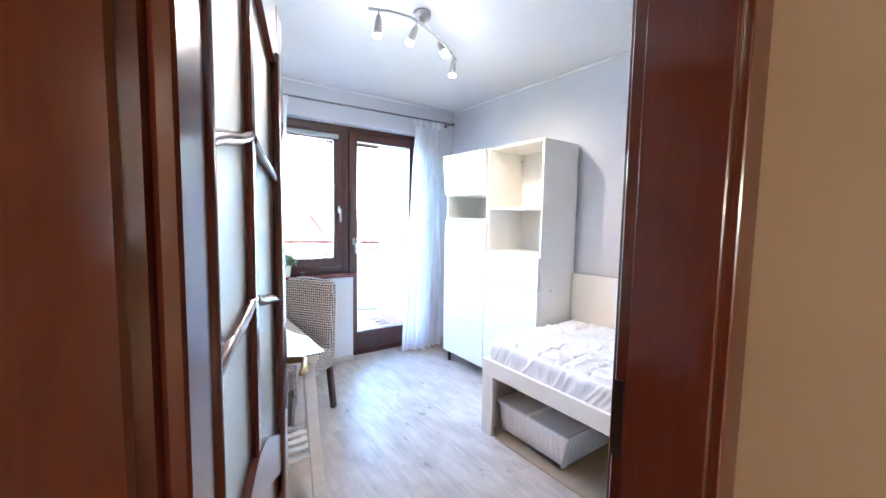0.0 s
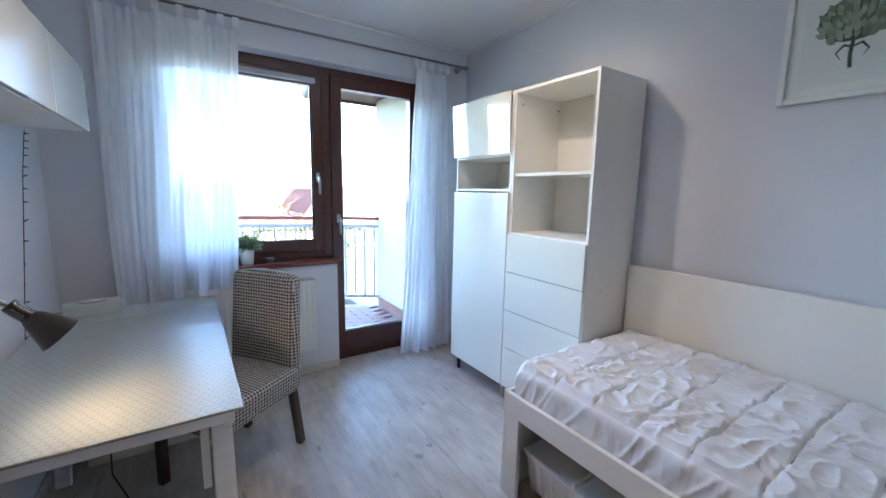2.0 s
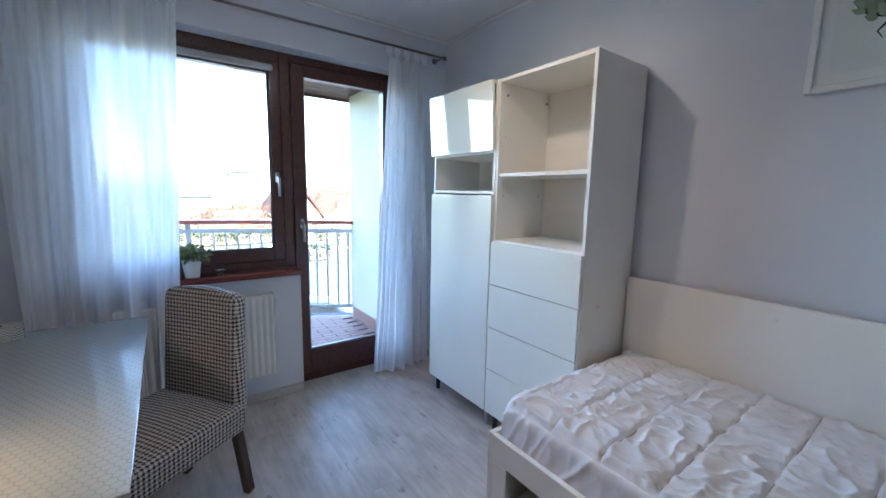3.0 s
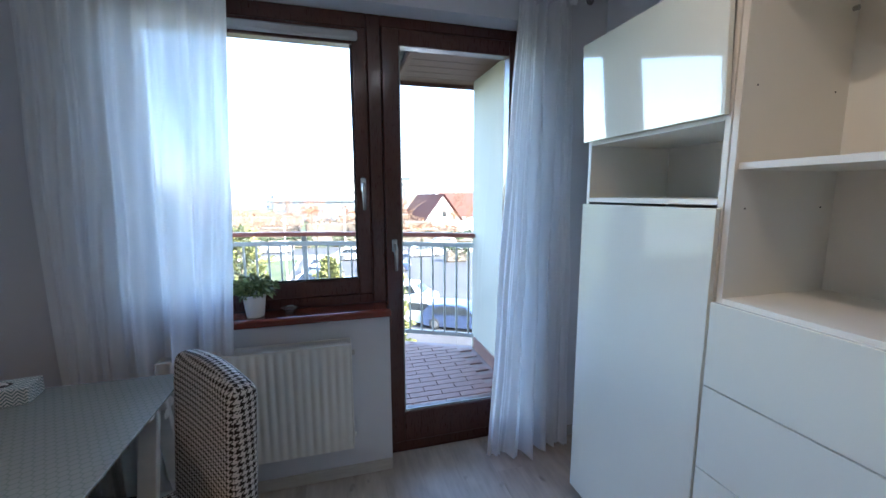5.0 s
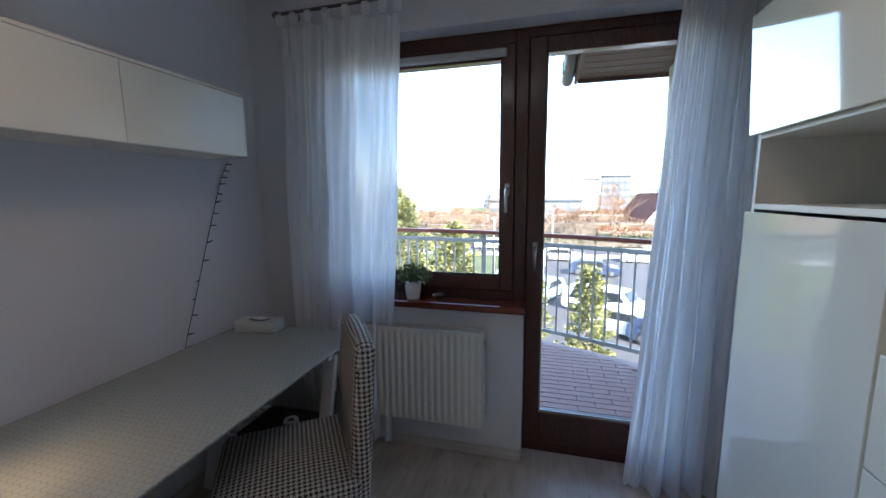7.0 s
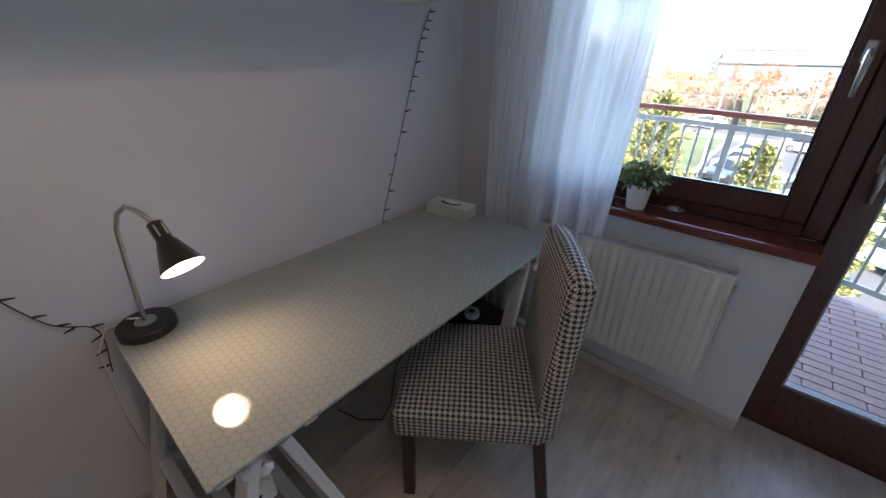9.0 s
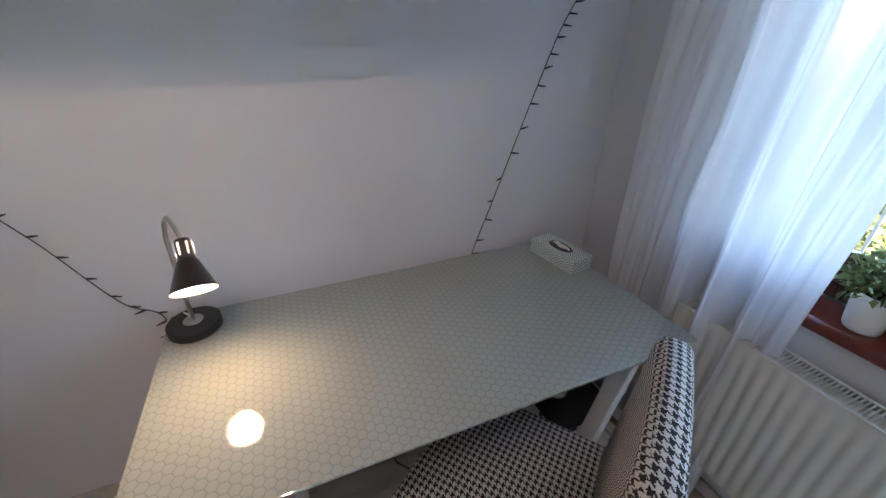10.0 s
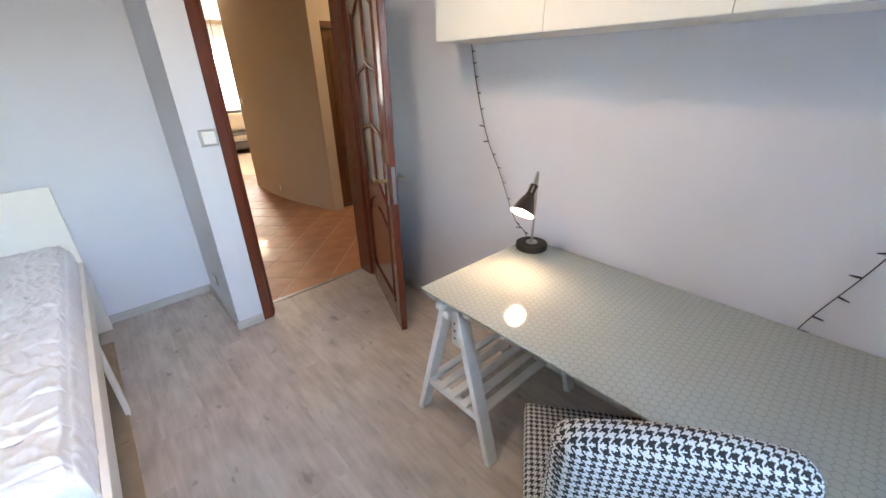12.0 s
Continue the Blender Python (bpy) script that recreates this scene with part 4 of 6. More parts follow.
bmesh.ops.scale(bm, vec=(0.02, 1, 1), space=Matrix.Translation((0.0140, 0, 0)), verts=bm.verts)
for s in (-1, 1):
    b2 = tube([(-0.0140, PW / 2, 0.185), (-0.0140, PW / 2 + s * 0.025, 0.195), (-0.0140, PW / 2 + s * 0.045, 0.17), (-0.0140, PW / 2 + s * 0.03, 0.145)], [0.004, 0.005, 0.003, 0.001], 6)
    bmesh.ops.scale(b2, vec=(0.02, 1, 1), space=Matrix.Translation((0.0140, 0, 0)), verts=b2.verts)
    me_tmp = bpy.data.meshes.new("curl")
    b2.to_mesh(me_tmp)
    b2.free()
    bm.from_mesh(me_tmp)
    bpy.data.meshes.remove(me_tmp)
part("stem_drawing", bm, M["art_dark"], pic, "printed dark green stem")
pane = part("pane", box((-0.024, FT, FT), (-0.021, PW - FT, PH - FT)), M["glass_pane"], pic)
pane.visible_shadow = False

# desk ------------------------------------------------------------------------
DESK = 0.75
trestle = thing("trestle", "white painted wooden trestle with slatted shelf and tilting top", "trestle", (0.40, 0.135, 0), group="desk trestles")
for side in (-1, 1):
    x = side * 0.31
    for s in (-1, 1):
        part("leg", beam((x, s * 0.225, 0), (x, s * 0.035, 0.70), 0.030, 0.058, 0.003, up=(1, 0, 0)), M["white_paint"], trestle)
    part("cross_rail", box((x - 0.012, -0.172, 0.186), (x + 0.012, 0.172, 0.226), 0.003), M["white_paint"], trestle)
    post = part("post", box((x - 0.048 * side - 0.012, -0.055, 0.46), (x - 0.048 * side + 0.012, 0.005, 0.715), 0.003), M["white_paint"], trestle, "white height post drilled with holes")
    # solid dark plugs stand for the shaded holes through the post
    for k in range(4):
        z = 0.50 + k * 0.038
        xx = x - 0.048 * side
        part("hole_plug", tube([(xx - 0.0128, -0.035, z), (xx + 0.0128, -0.035, z)], 0.006, 10), M["hole_shade"], post)
    kb = part("knob", lathe([(0, 0), (0.018, 0.002), (0.020, 0.012), (0.010, 0.018), (0, 0.018)], 6, m=Matrix.Translation((x + side * 0.016, -0.02, 0.655)) @ pose(0, 0, 0, 0, 90 * side, 0)), M["white_plastic"], trestle, "white wing knob")
    part("peg", box((x + side * 0.018 - 0.018, -0.075, 0.665), (x + side * 0.018 + 0.018, -0.045, 0.70), 0.006), M["white_paint"], trestle)
for s in (-1, 1):
    part("top_bar", box((-0.345, s * 0.10 - 0.018, 0.700), (0.345, s * 0.10 + 0.018, 0.7395), 0.003), M["white_paint"], trestle)
for x in (-0.29, 0.29):
    part("tilt_rail", box((x - 0.011, -0.082, 0.702), (x + 0.011, 0.082, 0.732), 0.002), M["white_paint"], trestle)
for k in range(5):
    y = -0.148 + k * 0.074
    part("shelf_slat", box((-0.335, y - 0.020, 0.227), (0.335, y + 0.020, 0.243), 0.002), M["white_paint"], trestle)
copy_thing(trestle, pose(0.40, 1.315, 0, 0, 0, 180))
desk = thing("glass_table", "pale glass table top printed with fine honeycomb lines", "table top", (0.045, 0.0, 0.7405))
part("glass_sheet", box((0, 0, 0), (0.725, 1.474, 0.0095), 0.0025, seg=2), M["honey"], desk)
for px in (0.07, 0.64):
    for py in (0.035, 1.215, 0.235, 1.415):
        part("rubber_pad", lathe([(0, -0.001), (0.012, -0.001), (0.012, 0.0), (0, 0.0)], 12, m=Matrix.Translation((px, py, 0))), M["clear_plastic"], desk, "clear rubber pad")

# under the far end of the desk
bag = thing("laptop_bag", "black laptop bag lying on the trestle shelf", "bag", (0.40, 1.315, 0.244))
bm = sheet(14, 14, lambda u, v: ((u - 0.5) * 0.40, (v - 0.5) * 0.28, 0.02 + 0.030 * (math.sin(math.pi * u) * math.sin(math.pi * v)) ** 0.5))
part("top_side", bm, M["black"], bag, smooth=True)
part("body", box((-0.20, -0.14, 0.0), (0.20, 0.14, 0.0205), 0.008, seg=2), M["black"], bag)
part("strap", tube([(0.1, -0.145, 0.01), (0.16, -0.18, 0.03), (0.22, -0.15, 0.02), (0.205, -0.06, 0.012)], 0.007, 6), M["black"], bag, smooth=True)
roll = thing("tape_roll", "small pale round roll lying on the black bag", "roll", (0.46, 1.27, 0.292))
part("ring", lathe([(0.018, 0), (0.036, 0), (0.038, 0.004), (0.038, 0.028), (0.036, 0.032), (0.018, 0.032), (0.018, 0)], 24), M["white_plastic"], roll, smooth=False)
part("core", lathe([(0.0150, 0.001), (0.0178, 0.001), (0.0178, 0.031), (0.0150, 0.031), (0.0150, 0.001)], 20), M["cardboard"], roll)
crate = thing("storage_carton", "low white storage carton with a yellow label under the desk", "carton", (0.42, 1.30, 0.0))
part("carton", box((-0.26, -0.11, 0), (0.22, 0.11, 0.15), 0.004), M["white_matt"], crate)
part("label", box((0.2202, -0.08, 0.07), (0.2214, -0.01, 0.13)), plain("yellow_label", (0.55, 0.62, 0.08), 0.7), crate, "yellow paper label")
part("lid", box((-0.265, -0.115, 0.1502), (0.225, 0.115, 0.165), 0.003), M["white_matt"], crate)

# chair -----------------------------------------------------------------------
chair = thing("dining_chair", "upholstered chair in black and white houndstooth pulled to the desk", "chair", (0.795, 0.862, 0), -53.6)
def cushion(w0, w1, y0, y1, z0, z1, lean, r, seg=4):
    """A padded block, w0 wide below and w1 above, leaning back by lean."""
    bm = box((-0.5, y0, z0), (0.5, y1, z1))
    for v in bm.verts:
        f = (v.co.z - z0) / (z1 - z0)
        v.co.x *= w0 + (w1 - w0) * f
        v.co.y += lean * f
    bmesh.ops.bevel(bm, geom=list(bm.edges), offset=r, segments=seg, affect="EDGES", profile=0.5)
    return bm
bm = cushion(0.465, 0.485, -0.285, 0.215, 0.340, 0.470, 0.0, 0.022)
bmesh.ops.subdivide_edges(bm, edges=[e for e in bm.edges if e.calc_length() > 0.2], cuts=7, use_grid_fill=True)
for v in bm.verts:
    if v.co.z > 0.44:
        v.co.z += 0.018 * max(0, math.cos(v.co.x * 6.2)) * max(0, math.cos((v.co.y + 0.03) * 6.0))
box_uv(part("seat", bm, M["hound"], chair, "houndstooth seat cushion", smooth=True))
bm = cushion(0.452, 0.428, 0.165, 0.250, 0.342, 0.970, 0.042, 0.036)
bmesh.ops.subdivide_edges(bm, edges=[e for e in bm.edges if e.calc_length() > 0.2], cuts=8, use_grid_fill=True)
for v in bm.verts:
    if v.co.z > 0.9:
        v.co.z += 0.026 * math.cos(v.co.x * 7.4) - 0.018
    v.co.y += 0.010 * math.cos(v.co.x * 6.0) * (1 if v.co.y < 0.22 else -0.3)
box_uv(part("backrest", bm, M["hound"], chair, "houndstooth padded backrest", smooth=True))
for sx in (-1, 1):
    for y0, y1, fwd in ((-0.262, -0.215, -0.004), (0.170, 0.225, 0.06)):
        part("leg", beam((sx * 0.195, (y0 + y1) / 2 + fwd * 0.9, 0), (sx * 0.195, (y0 + y1) / 2, 0.36), 0.036, 0.042, 0.004, up=(0, 1, 0)), M["chair_leg"], chair, "dark stained wooden leg")

# desk lamp -------------------------------------------------------------------
dl = thing("desk_lamp", "black desk lamp with a bent steel arm, switched on", "lamp", (0.135, 0.082, DESK))
part("base", lathe([(0, 0), (0.072, 0), (0.075, 0.003), (0.075, 0.026), (0.072, 0.029), (0.03, 0.030), (0, 0.030)], 40), M["black"], dl, "round black base", smooth=False)
part("base_plate", lathe([(0, 0.0302), (0.028, 0.0302), (0.027, 0.034), (0.008, 0.036), (0, 0.036)], 28), M["steel"], dl, smooth=True)
arm_pts = [Vector(p) for p in ((0, 0, 0.034), (0.004, 0.003, 0.12), (0.012, 0.010, 0.24), (0.020, 0.016, 0.325), (0.034, 0.027, 0.368), (0.058, 0.043, 0.388), (0.085, 0.058, 0.382), (0.112, 0.070, 0.366), (0.130, 0.078, 0.348))]
part("arm", tube(arm_pts, 0.0062, 10), M["steel"], dl, "bent brushed steel gooseneck", smooth=True)
axis = Vector((0.66, 0.08, -0.75)).normalized()
q = axis.to_track_quat("-Z", "Y").to_matrix().to_4x4()
sh = Matrix.Translation((0.130, 0.078, 0.350)) @ q
part("socket", lathe([(0, 0.004), (0.017, 0.004), (0.0185, 0.0), (0.0185, -0.042), (0.020, -0.046), (0.017, -0.048), (0, -0.048)], 24, m=sh), M["black_metal"], dl, smooth=True)
for k in range(6):
    a = k * math.tau / 6
    part("vent_rib", box((0.0183 * math.cos(a) - 0.002, 0.0183 * math.sin(a) - 0.002, -0.038), (0.0183 * math.cos(a) + 0.002, 0.0183 * math.sin(a) + 0.002, -0.006), 0, m=sh), M["steel"], dl)
part("shade", lathe([(0.019, -0.046), (0.025, -0.056), (0.052, -0.128), (0.0535, -0.130), (0.0515, -0.1295), (0.024, -0.058), (0.018, -0.049)], 40, m=sh), M["black_metal"], dl, "black cone shade", smooth=True)
part("shade_lining", lathe([(0.018, -0.0495), (0.0235, -0.058), (0.0508, -0.1285)], 40, m=sh), M["white_plastic"], dl, "white inside of the shade", smooth=True)
part("bulb", lathe([(0, -0.060), (0.012, -0.062), (0.024, -0.085), (0.026, -0.098), (0.020, -0.110), (0, -0.118)], 20, m=sh), M["bulb"], dl, "glowing warm bulb", smooth=True)
part("cord", tube([(-0.02, -0.01, 0.036), (-0.05, -0.03, 0.030), (-0.080, -0.055, 0.012), (-0.088, -0.085, 0.004), (-0.090, -0.12, -0.06), (-0.095, -0.13, -0.30), (-0.095, -0.12, -0.6)], 0.0028, 6), M["white_plastic"], dl, "thin white cord", smooth=True)
head = dl.matrix_basis @ sh
lamp("desk_bulb", "SPOT", head @ Vector((0, 0, -0.121)), 0.20, (1.0, 0.43, 0.15), 0.022, head @ Vector((0, 0, -1)), 165, 0.9)

# tissue box -------------------------------------------------------------------
tb = thing("tissue_box", "zigzag patterned card tissue box on the desk", "tissue box", (0.215, 1.385, DESK), 8)
box_uv(part("carton", box((-0.115, -0.052, 0.0), (0.115, 0.052, 0.058), 0.002), M["zigzag"], tb))
# carton is closed: a black disc paints the shade inside the slot
part("opening", lathe([(0, 0.0582), (0.03, 0.0584)], 24, m=Matrix.Diagonal((1.9, 1.0, 1, 1))), M["black"], tb, "black oval disc painted as the shaded opening")
part("tissue", sheet(8, 4, lambda u, v: ((u - 0.5) * 0.09, (v - 0.5) * 0.008 + 0.006 * math.sin(9 * u), 0.0586 + v * 0.014 * math.sin(math.pi * u))), M["paper"], tb, smooth=True)

# string lights ------------------------------------------------------------------
def fairy(points, n, seed, label):
    th = thing("string_lights", label, "string lights", points[0], group="wall string lights")
    o = Vector(points[0])
    pts = []
    P = [Vector(p) - o for p in points]
    P = [P[0] * 2 - P[1]] + P + [P[-1] * 2 - P[-2]]
    for i in range(1, len(P) - 2):
        for k in range(12):
            t = k / 12
            a, b, c, d = P[i - 1:i + 3]
            pts.append(0.5 * (2 * b + (c - a) * t + (2 * a - 5 * b + 4 * c - d) * t * t + (3 * b - a - 3 * c + d) * t ** 3))
    pts.append(P[-2])
    rng = random.Random(seed)
    part("cable", tube(pts, 0.0018, 5), M["cable"], th)
    for k in range(n):
        p = pts[int((k + 0.5) / n * (len(pts) - 1))]
        s = rng.choice((-1, 1, 1))
        d = Vector((0.35, s * 1.0, rng.uniform(-0.15, 0.35))).normalized()
        part("bulb", tube([p, p + d * 0.012, p + d * 0.030], [0.0028, 0.0034, 0.0018], 6), M["cable"], th)
fairy([(WEST + 0.012, -0.435, 1.662), (WEST + 0.014, -0.395, 1.48), (WEST + 0.012, -0.322, 1.24), (WEST + 0.014, -0.215, 1.045), (WEST + 0.014, -0.108, 0.83), (WEST + 0.02, -0.02, 0.757), (WEST + 0.015, -0.03, 0.60)], 18, 5, "dark unlit string of fairy lights on the wall by the lamp")
fairy([(WEST + 0.012, 1.445, 1.662), (WEST + 0.014, 1.385, 1.56), (WEST + 0.012, 1.335, 1.43), (WEST + 0.014, 1.262, 1.24), (WEST + 0.014, 1.165, 0.97), (WEST + 0.015, 1.085, 0.757), (WEST + 0.012, 1.06, 0.60)], 17, 9, "dark unlit string of fairy lights on the wall by the window")
cab = thing("power_cable", "thin dark cable trailing on the floor below the desk", "cable", (0.2, 0.6, 0.0))
part("cable", tube([(0.0, 0.0, 0.004), (0.12, 0.03, 0.004), (0.2, 0.10, 0.004), (0.17, 0.18, 0.02), (0.10, 0.28, 0.12), (0.08, 0.45, 0.24), (0.1, 0.6, 0.31)], 0.003, 6), M["cable"], cab, smooth=True)

# ceiling lamp --------------------------------------------------------------------
cl = thing("ceiling_lamp", "brushed steel ceiling spotlight bar with four lit spots", "lamp", (1.38, 0.085, TOP))
part("canopy", lathe([(0, 0), (0.05, 0), (0.052, -0.012), (0.045, -0.032), (0.02, -0.038), (0.012, -0.075), (0, -0.078)], 32), M["steel"], cl, smooth=True)
C = Vector((1.38, 0.085, TOP))
ctrl = [Vector(p) - C for p in ((1.05, 0.10, 2.545), (1.15, 0.055, 2.545), (1.27, 0.040, 2.545), (1.38, 0.072, 2.545), (1.49, 0.125, 2.545), (1.60, 0.185, 2.545), (1.71, 0.26, 2.545), (1.83, 0.355, 2.545))]
part("bar", tube(ctrl, 0.0075, 10), M["steel"], cl, smooth=True)
for k, (i, tilt) in enumerate(((0, (0.05, 0.25)), (2, (-0.35, 0.30)), (4, (0.10, -0.75)), (6, (0.06, 0.12)))):
    a = ctrl[i] * 0.5 + ctrl[i + 1] * 0.5
    way = Vector((tilt[0], tilt[1], -1)).normalized()
    stem = part("stem", tube([a, a - Vector((0, 0, 0.045))], 0.0045, 8), M["steel"], cl)
    top = a - Vector((0, 0, 0.03))
    m = Matrix.Translation(top) @ way.to_track_quat("-Z", "Y").to_matrix().to_4x4()
    part("spot", lathe([(0, 0.008), (0.010, 0.004), (0.017, -0.02), (0.024, -0.075), (0.024, -0.090), (0.020, -0.090)], 24, m=m), M["steel"], cl, smooth=True)
    part("spot_glass", lathe([(0.0195, -0.086), (0.022, -0.094), (0.020, -0.104), (0, -0.106)], 20, m=m), M["spot_glass"], cl, "glowing glass cap", smooth=True)
    at = C + top + way * 0.112
    goal = ((0.02, 0.38, 1.05), (0.6, -1.3, 1.0), (1.2, -0.6, 0.0), (2.75, 0.35, 1.1))[k]
    lamp("ceiling_spot", "SPOT", at, (1.1, 0.75, 0.8, 1.25)[k], ((1.0, 0.60, 0.36), (1.0, 0.72, 0.48))[k > 0], 0.025, goal, (84, 130, 150, 110)[k], 1.0)

# switches and sockets ----------------------------------------------------------------
sw = thing("light_switch", "square white rocker switch with a grey frame", "light switch", (1.09, DOORWALL, 1.235))
part("frame", box((-0.046, 0, -0.046), (0.046, 0.010, 0.046), 0.003), M["steel"], sw)
part("rocker", box((-0.033, 0.0102, -0.033), (0.033, 0.016, 0.033), 0.003), M["white_plastic"], sw)
so = thing("wall_socket", "small grey wall socket low beside the doorway", "socket", (PILLAR, -1.80, 0.24))
part("plate", box((0, -0.04, -0.04), (0.010, 0.04, 0.04), 0.003), M["steel"], so)
part("insert", lathe([(0, 0.0105), (0.024, 0.0105), (0.026, 0.0130), (0.018, 0.0145), (0.017, 0.012), (0, 0.012)], 20, m=pose(0, 0, 0, 0, 90, 0)), M["white_plastic"], so)

# hall and the room beyond ------------------------------------------------------------
HL = "warm beige painted hallway wall"
HW = M["hall_wall"]
bm = box((-1.8, HALL_N, 0), (JAMB_W, HALL_N + 0.003, 2.6))
box((JAMB_E, HALL_N, 0), (HALL_E, HALL_N + 0.003, 2.6), bm=bm)
box((JAMB_W, HALL_N, HEAD), (JAMB_E, HALL_N + 0.003, 2.6), bm=bm)
box((-1.8, HALL_N + 0.003, 0), (WEST, HALL_N + 0.14, 2.6), bm=bm)
structure("hall_wall_north", bm, HW, HL, "wall")
structure("hall_wall_east", box((HALL_E, -5.2, 0), (HALL_E + 0.003, HALL_N, 2.6)), HW, HL, "wall")
structure("hall_wall_east", box((HALL_E + 0.003, -5.2, 0), (HALL_E + 0.12, NICHE - 0.2, 2.6)), HW, HL, "wall")
structure("hall_wall_west", box((-1.95, -3.4, 0), (-1.8, HALL_N + 0.14, 2.6)), HW, HL, "wall")
# wall with the flat's entrance door, then the bowed corridor wall
DX0, DX1, DH, HY = -1.36, -0.50, 2.05, -3.26
bm = box((-1.8, HY - 0.14, 0), (DX0, HY, 2.6))
box((DX0, HY - 0.14, DH), (DX1, HY, 2.6), bm=bm)
structure("hall_wall_south", bm, HW, HL, "wall")
bm = bmesh.new()
rows = []
n = 20
for i in range(n + 1):
    u = i / n
    y = -3.20 - 1.95 * u
    x = -0.44 + 0.27 * u + 0.10 * math.sin(math.pi * u)
    rows.append([bm.verts.new(c) for c in ((x, y, 0), (x, y, 2.6), (-0.56, y, 2.6), (-0.56, y, 0))])
for a, b in zip(rows, rows[1:]):
    for k in range(4):
        bm.faces.new((a[k], a[(k + 1) % 4], b[(k + 1) % 4], b[k]))
bm.faces.new(rows[0]), bm.faces.new(rows[-1][::-1])
structure("corridor_wall", bm, HW, "softly bowed beige corridor wall", "wall")
structure("hall_ceiling", box((-1.95, -5.2, 2.6), (HALL_E + 0.12, HALL_N + 0.14, 2.7)), M["ceiling"], "plain white hallway ceiling", "ceiling")
ed = thing("door_4", "closed dark brown panelled entrance door", "door", (DX1, HY, 0), kind="structure")
w = DX1 - DX0
part("leaf", box((-w + 0.06, -0.07, 0.02), (-0.06, -0.03, DH - 0.06), 0.003), M["front_door"], ed)
for z0, z1 in ((0.15, 0.62), (0.74, 1.25), (1.37, 1.88)):
    part("panel", box((-w + 0.17, -0.03, z0), (-0.17, -0.018, z1), 0.009), M["front_door"], ed)
for lo, hi in (((-w, -0.10, 0), (-w + 0.058, 0.012, DH)), ((-0.058, -0.10, 0), (0, 0.012, DH)), ((-w + 0.058, -0.10, DH - 0.058), (-0.058, 0.012, DH))):
    part("casing", box(lo, hi, 0.004), M["front_door"], ed)
part("threshold", box((-w + 0.058, -0.10, 0), (-0.058, 0.0, 0.018), 0.003), M["black_metal"], ed)
part("door_handle", tube([(-w + 0.12, -0.03, 1.02), (-w + 0.12, 0.02, 1.02), (-w + 0.24, 0.02, 1.02)], 0.010, 10), M["steel"], ed, smooth=True)
for y, z, nm in ((-4.96, 1.22, "light_switch"), (-4.22, 0.15, "wall_socket")):
    u = (-3.20 - y) / 1.95
    x = -0.44 + 0.27 * u + 0.10 * math.sin(math.pi * u)
    s = thing(nm, "small steel-framed fitting on the corridor wall", "socket" if "sock" in nm else "light switch", (x, y, z), -6)
    part("frame", box((-0.002, -0.04, -0.04), (0.010, 0.04, 0.04), 0.003), M["steel"], s)
    part("insert", box((0.010, -0.026, -0.026), (0.020, 0.026, 0.026), 0.004), M["white_plastic"], s)
hl = thing("hall_ceiling_lamp", "round frosted hallway ceiling lamp, lit", "lamp", (-1.05, -2.55, 2.6))
part("rim", lathe([(0, 0), (0.15, 0), (0.15, -0.02), (0.14, -0.025), (0, -0.02)], 32), M["steel"], hl)
part("diffuser", lathe([(0.138, -0.026), (0.12, -0.055), (0.06, -0.075), (0, -0.08)], 32), emitter("hall_diffuser", (1.0, 0.76, 0.48), 2.0), hl, smooth=True)
lamp("hall_light", "POINT", (-1.05, -2.55, 2.44), 0.05, (1.0, 0.48, 0.16), 0.08)
# living room at the corridor's end
bm = box((-3.2, -9.2, 0), (-1.95, -9.0, 2.6))
box((-0.35, -9.2, 0), (2.2, -9.0, 2.6), bm=bm)
box((-1.95, -9.2, 0), (-0.35, -9.0, 0.85), bm=bm)
box((-1.95, -9.2, 2.25), (-0.35, -9.0, 2.6), bm=bm)
structure("living_wall_south", bm, HW, "warm beige living room wall with a window", "wall")
structure("living_wall_west", box((-3.4, -9.2, 0), (-3.2, -5.2, 2.6)), HW, "warm beige living room wall", "wall")
structure("living_wall_east", box((2.2, -9.2, 0), (2.4, -5.2, 2.6)), HW, "warm beige living room wall", "wall")
bm = box((-3.4, -5.3, 0), (-0.56, -5.15, 2.6))
box((HALL_E, -5.3, 0), (2.4, -5.2, 2.6), bm=bm)
structure("living_wall_north", bm, HW, "warm beige living room wall beside the corridor", "wall")
structure("living_ceiling", box((-3.4, -9.2, 2.6), (2.4, -5.2, 2.7)), M["ceiling"], "white living room ceiling", "ceiling")
w2 = thing("window_2", "bright white-framed living room window with sheer curtain", "window", (-1.95, -9.1, 0.85), kind="structure")
for lo, hi in (((0, 0, 0), (0.06, 0.06, 1.4)), ((1.54, 0, 0), (1.6, 0.06, 1.4)), ((0.77, 0, 0.06), (0.83, 0.06, 1.34)), ((0.06, 0, 0), (1.54, 0.06, 0.06)), ((0.06, 0, 1.34), (1.54, 0.06, 1.4))):
    part("window_frame", box(lo, hi, 0.004), M["white_metal"], w2)
p2 = part("pane", box((0.06, 0.028, 0.06), (1.54, 0.032, 1.34)), M["glass_pane"], w2)
p2.visible_shadow = False
drape = thing("living_curtain", "sheer white curtain covering the living room window", "curtain", (-1.15, -8.93, 0))
part("fabric", sheet(120, 20, lambda u, v: ((u - 0.5) * 2.1, 0.03 * math.sin(u * 75 + 1.5 * math.sin(9 * u)) * (1.2 - 0.4 * v), 0.03 + 2.45 * v)), M["sheer"], drape, smooth=True)
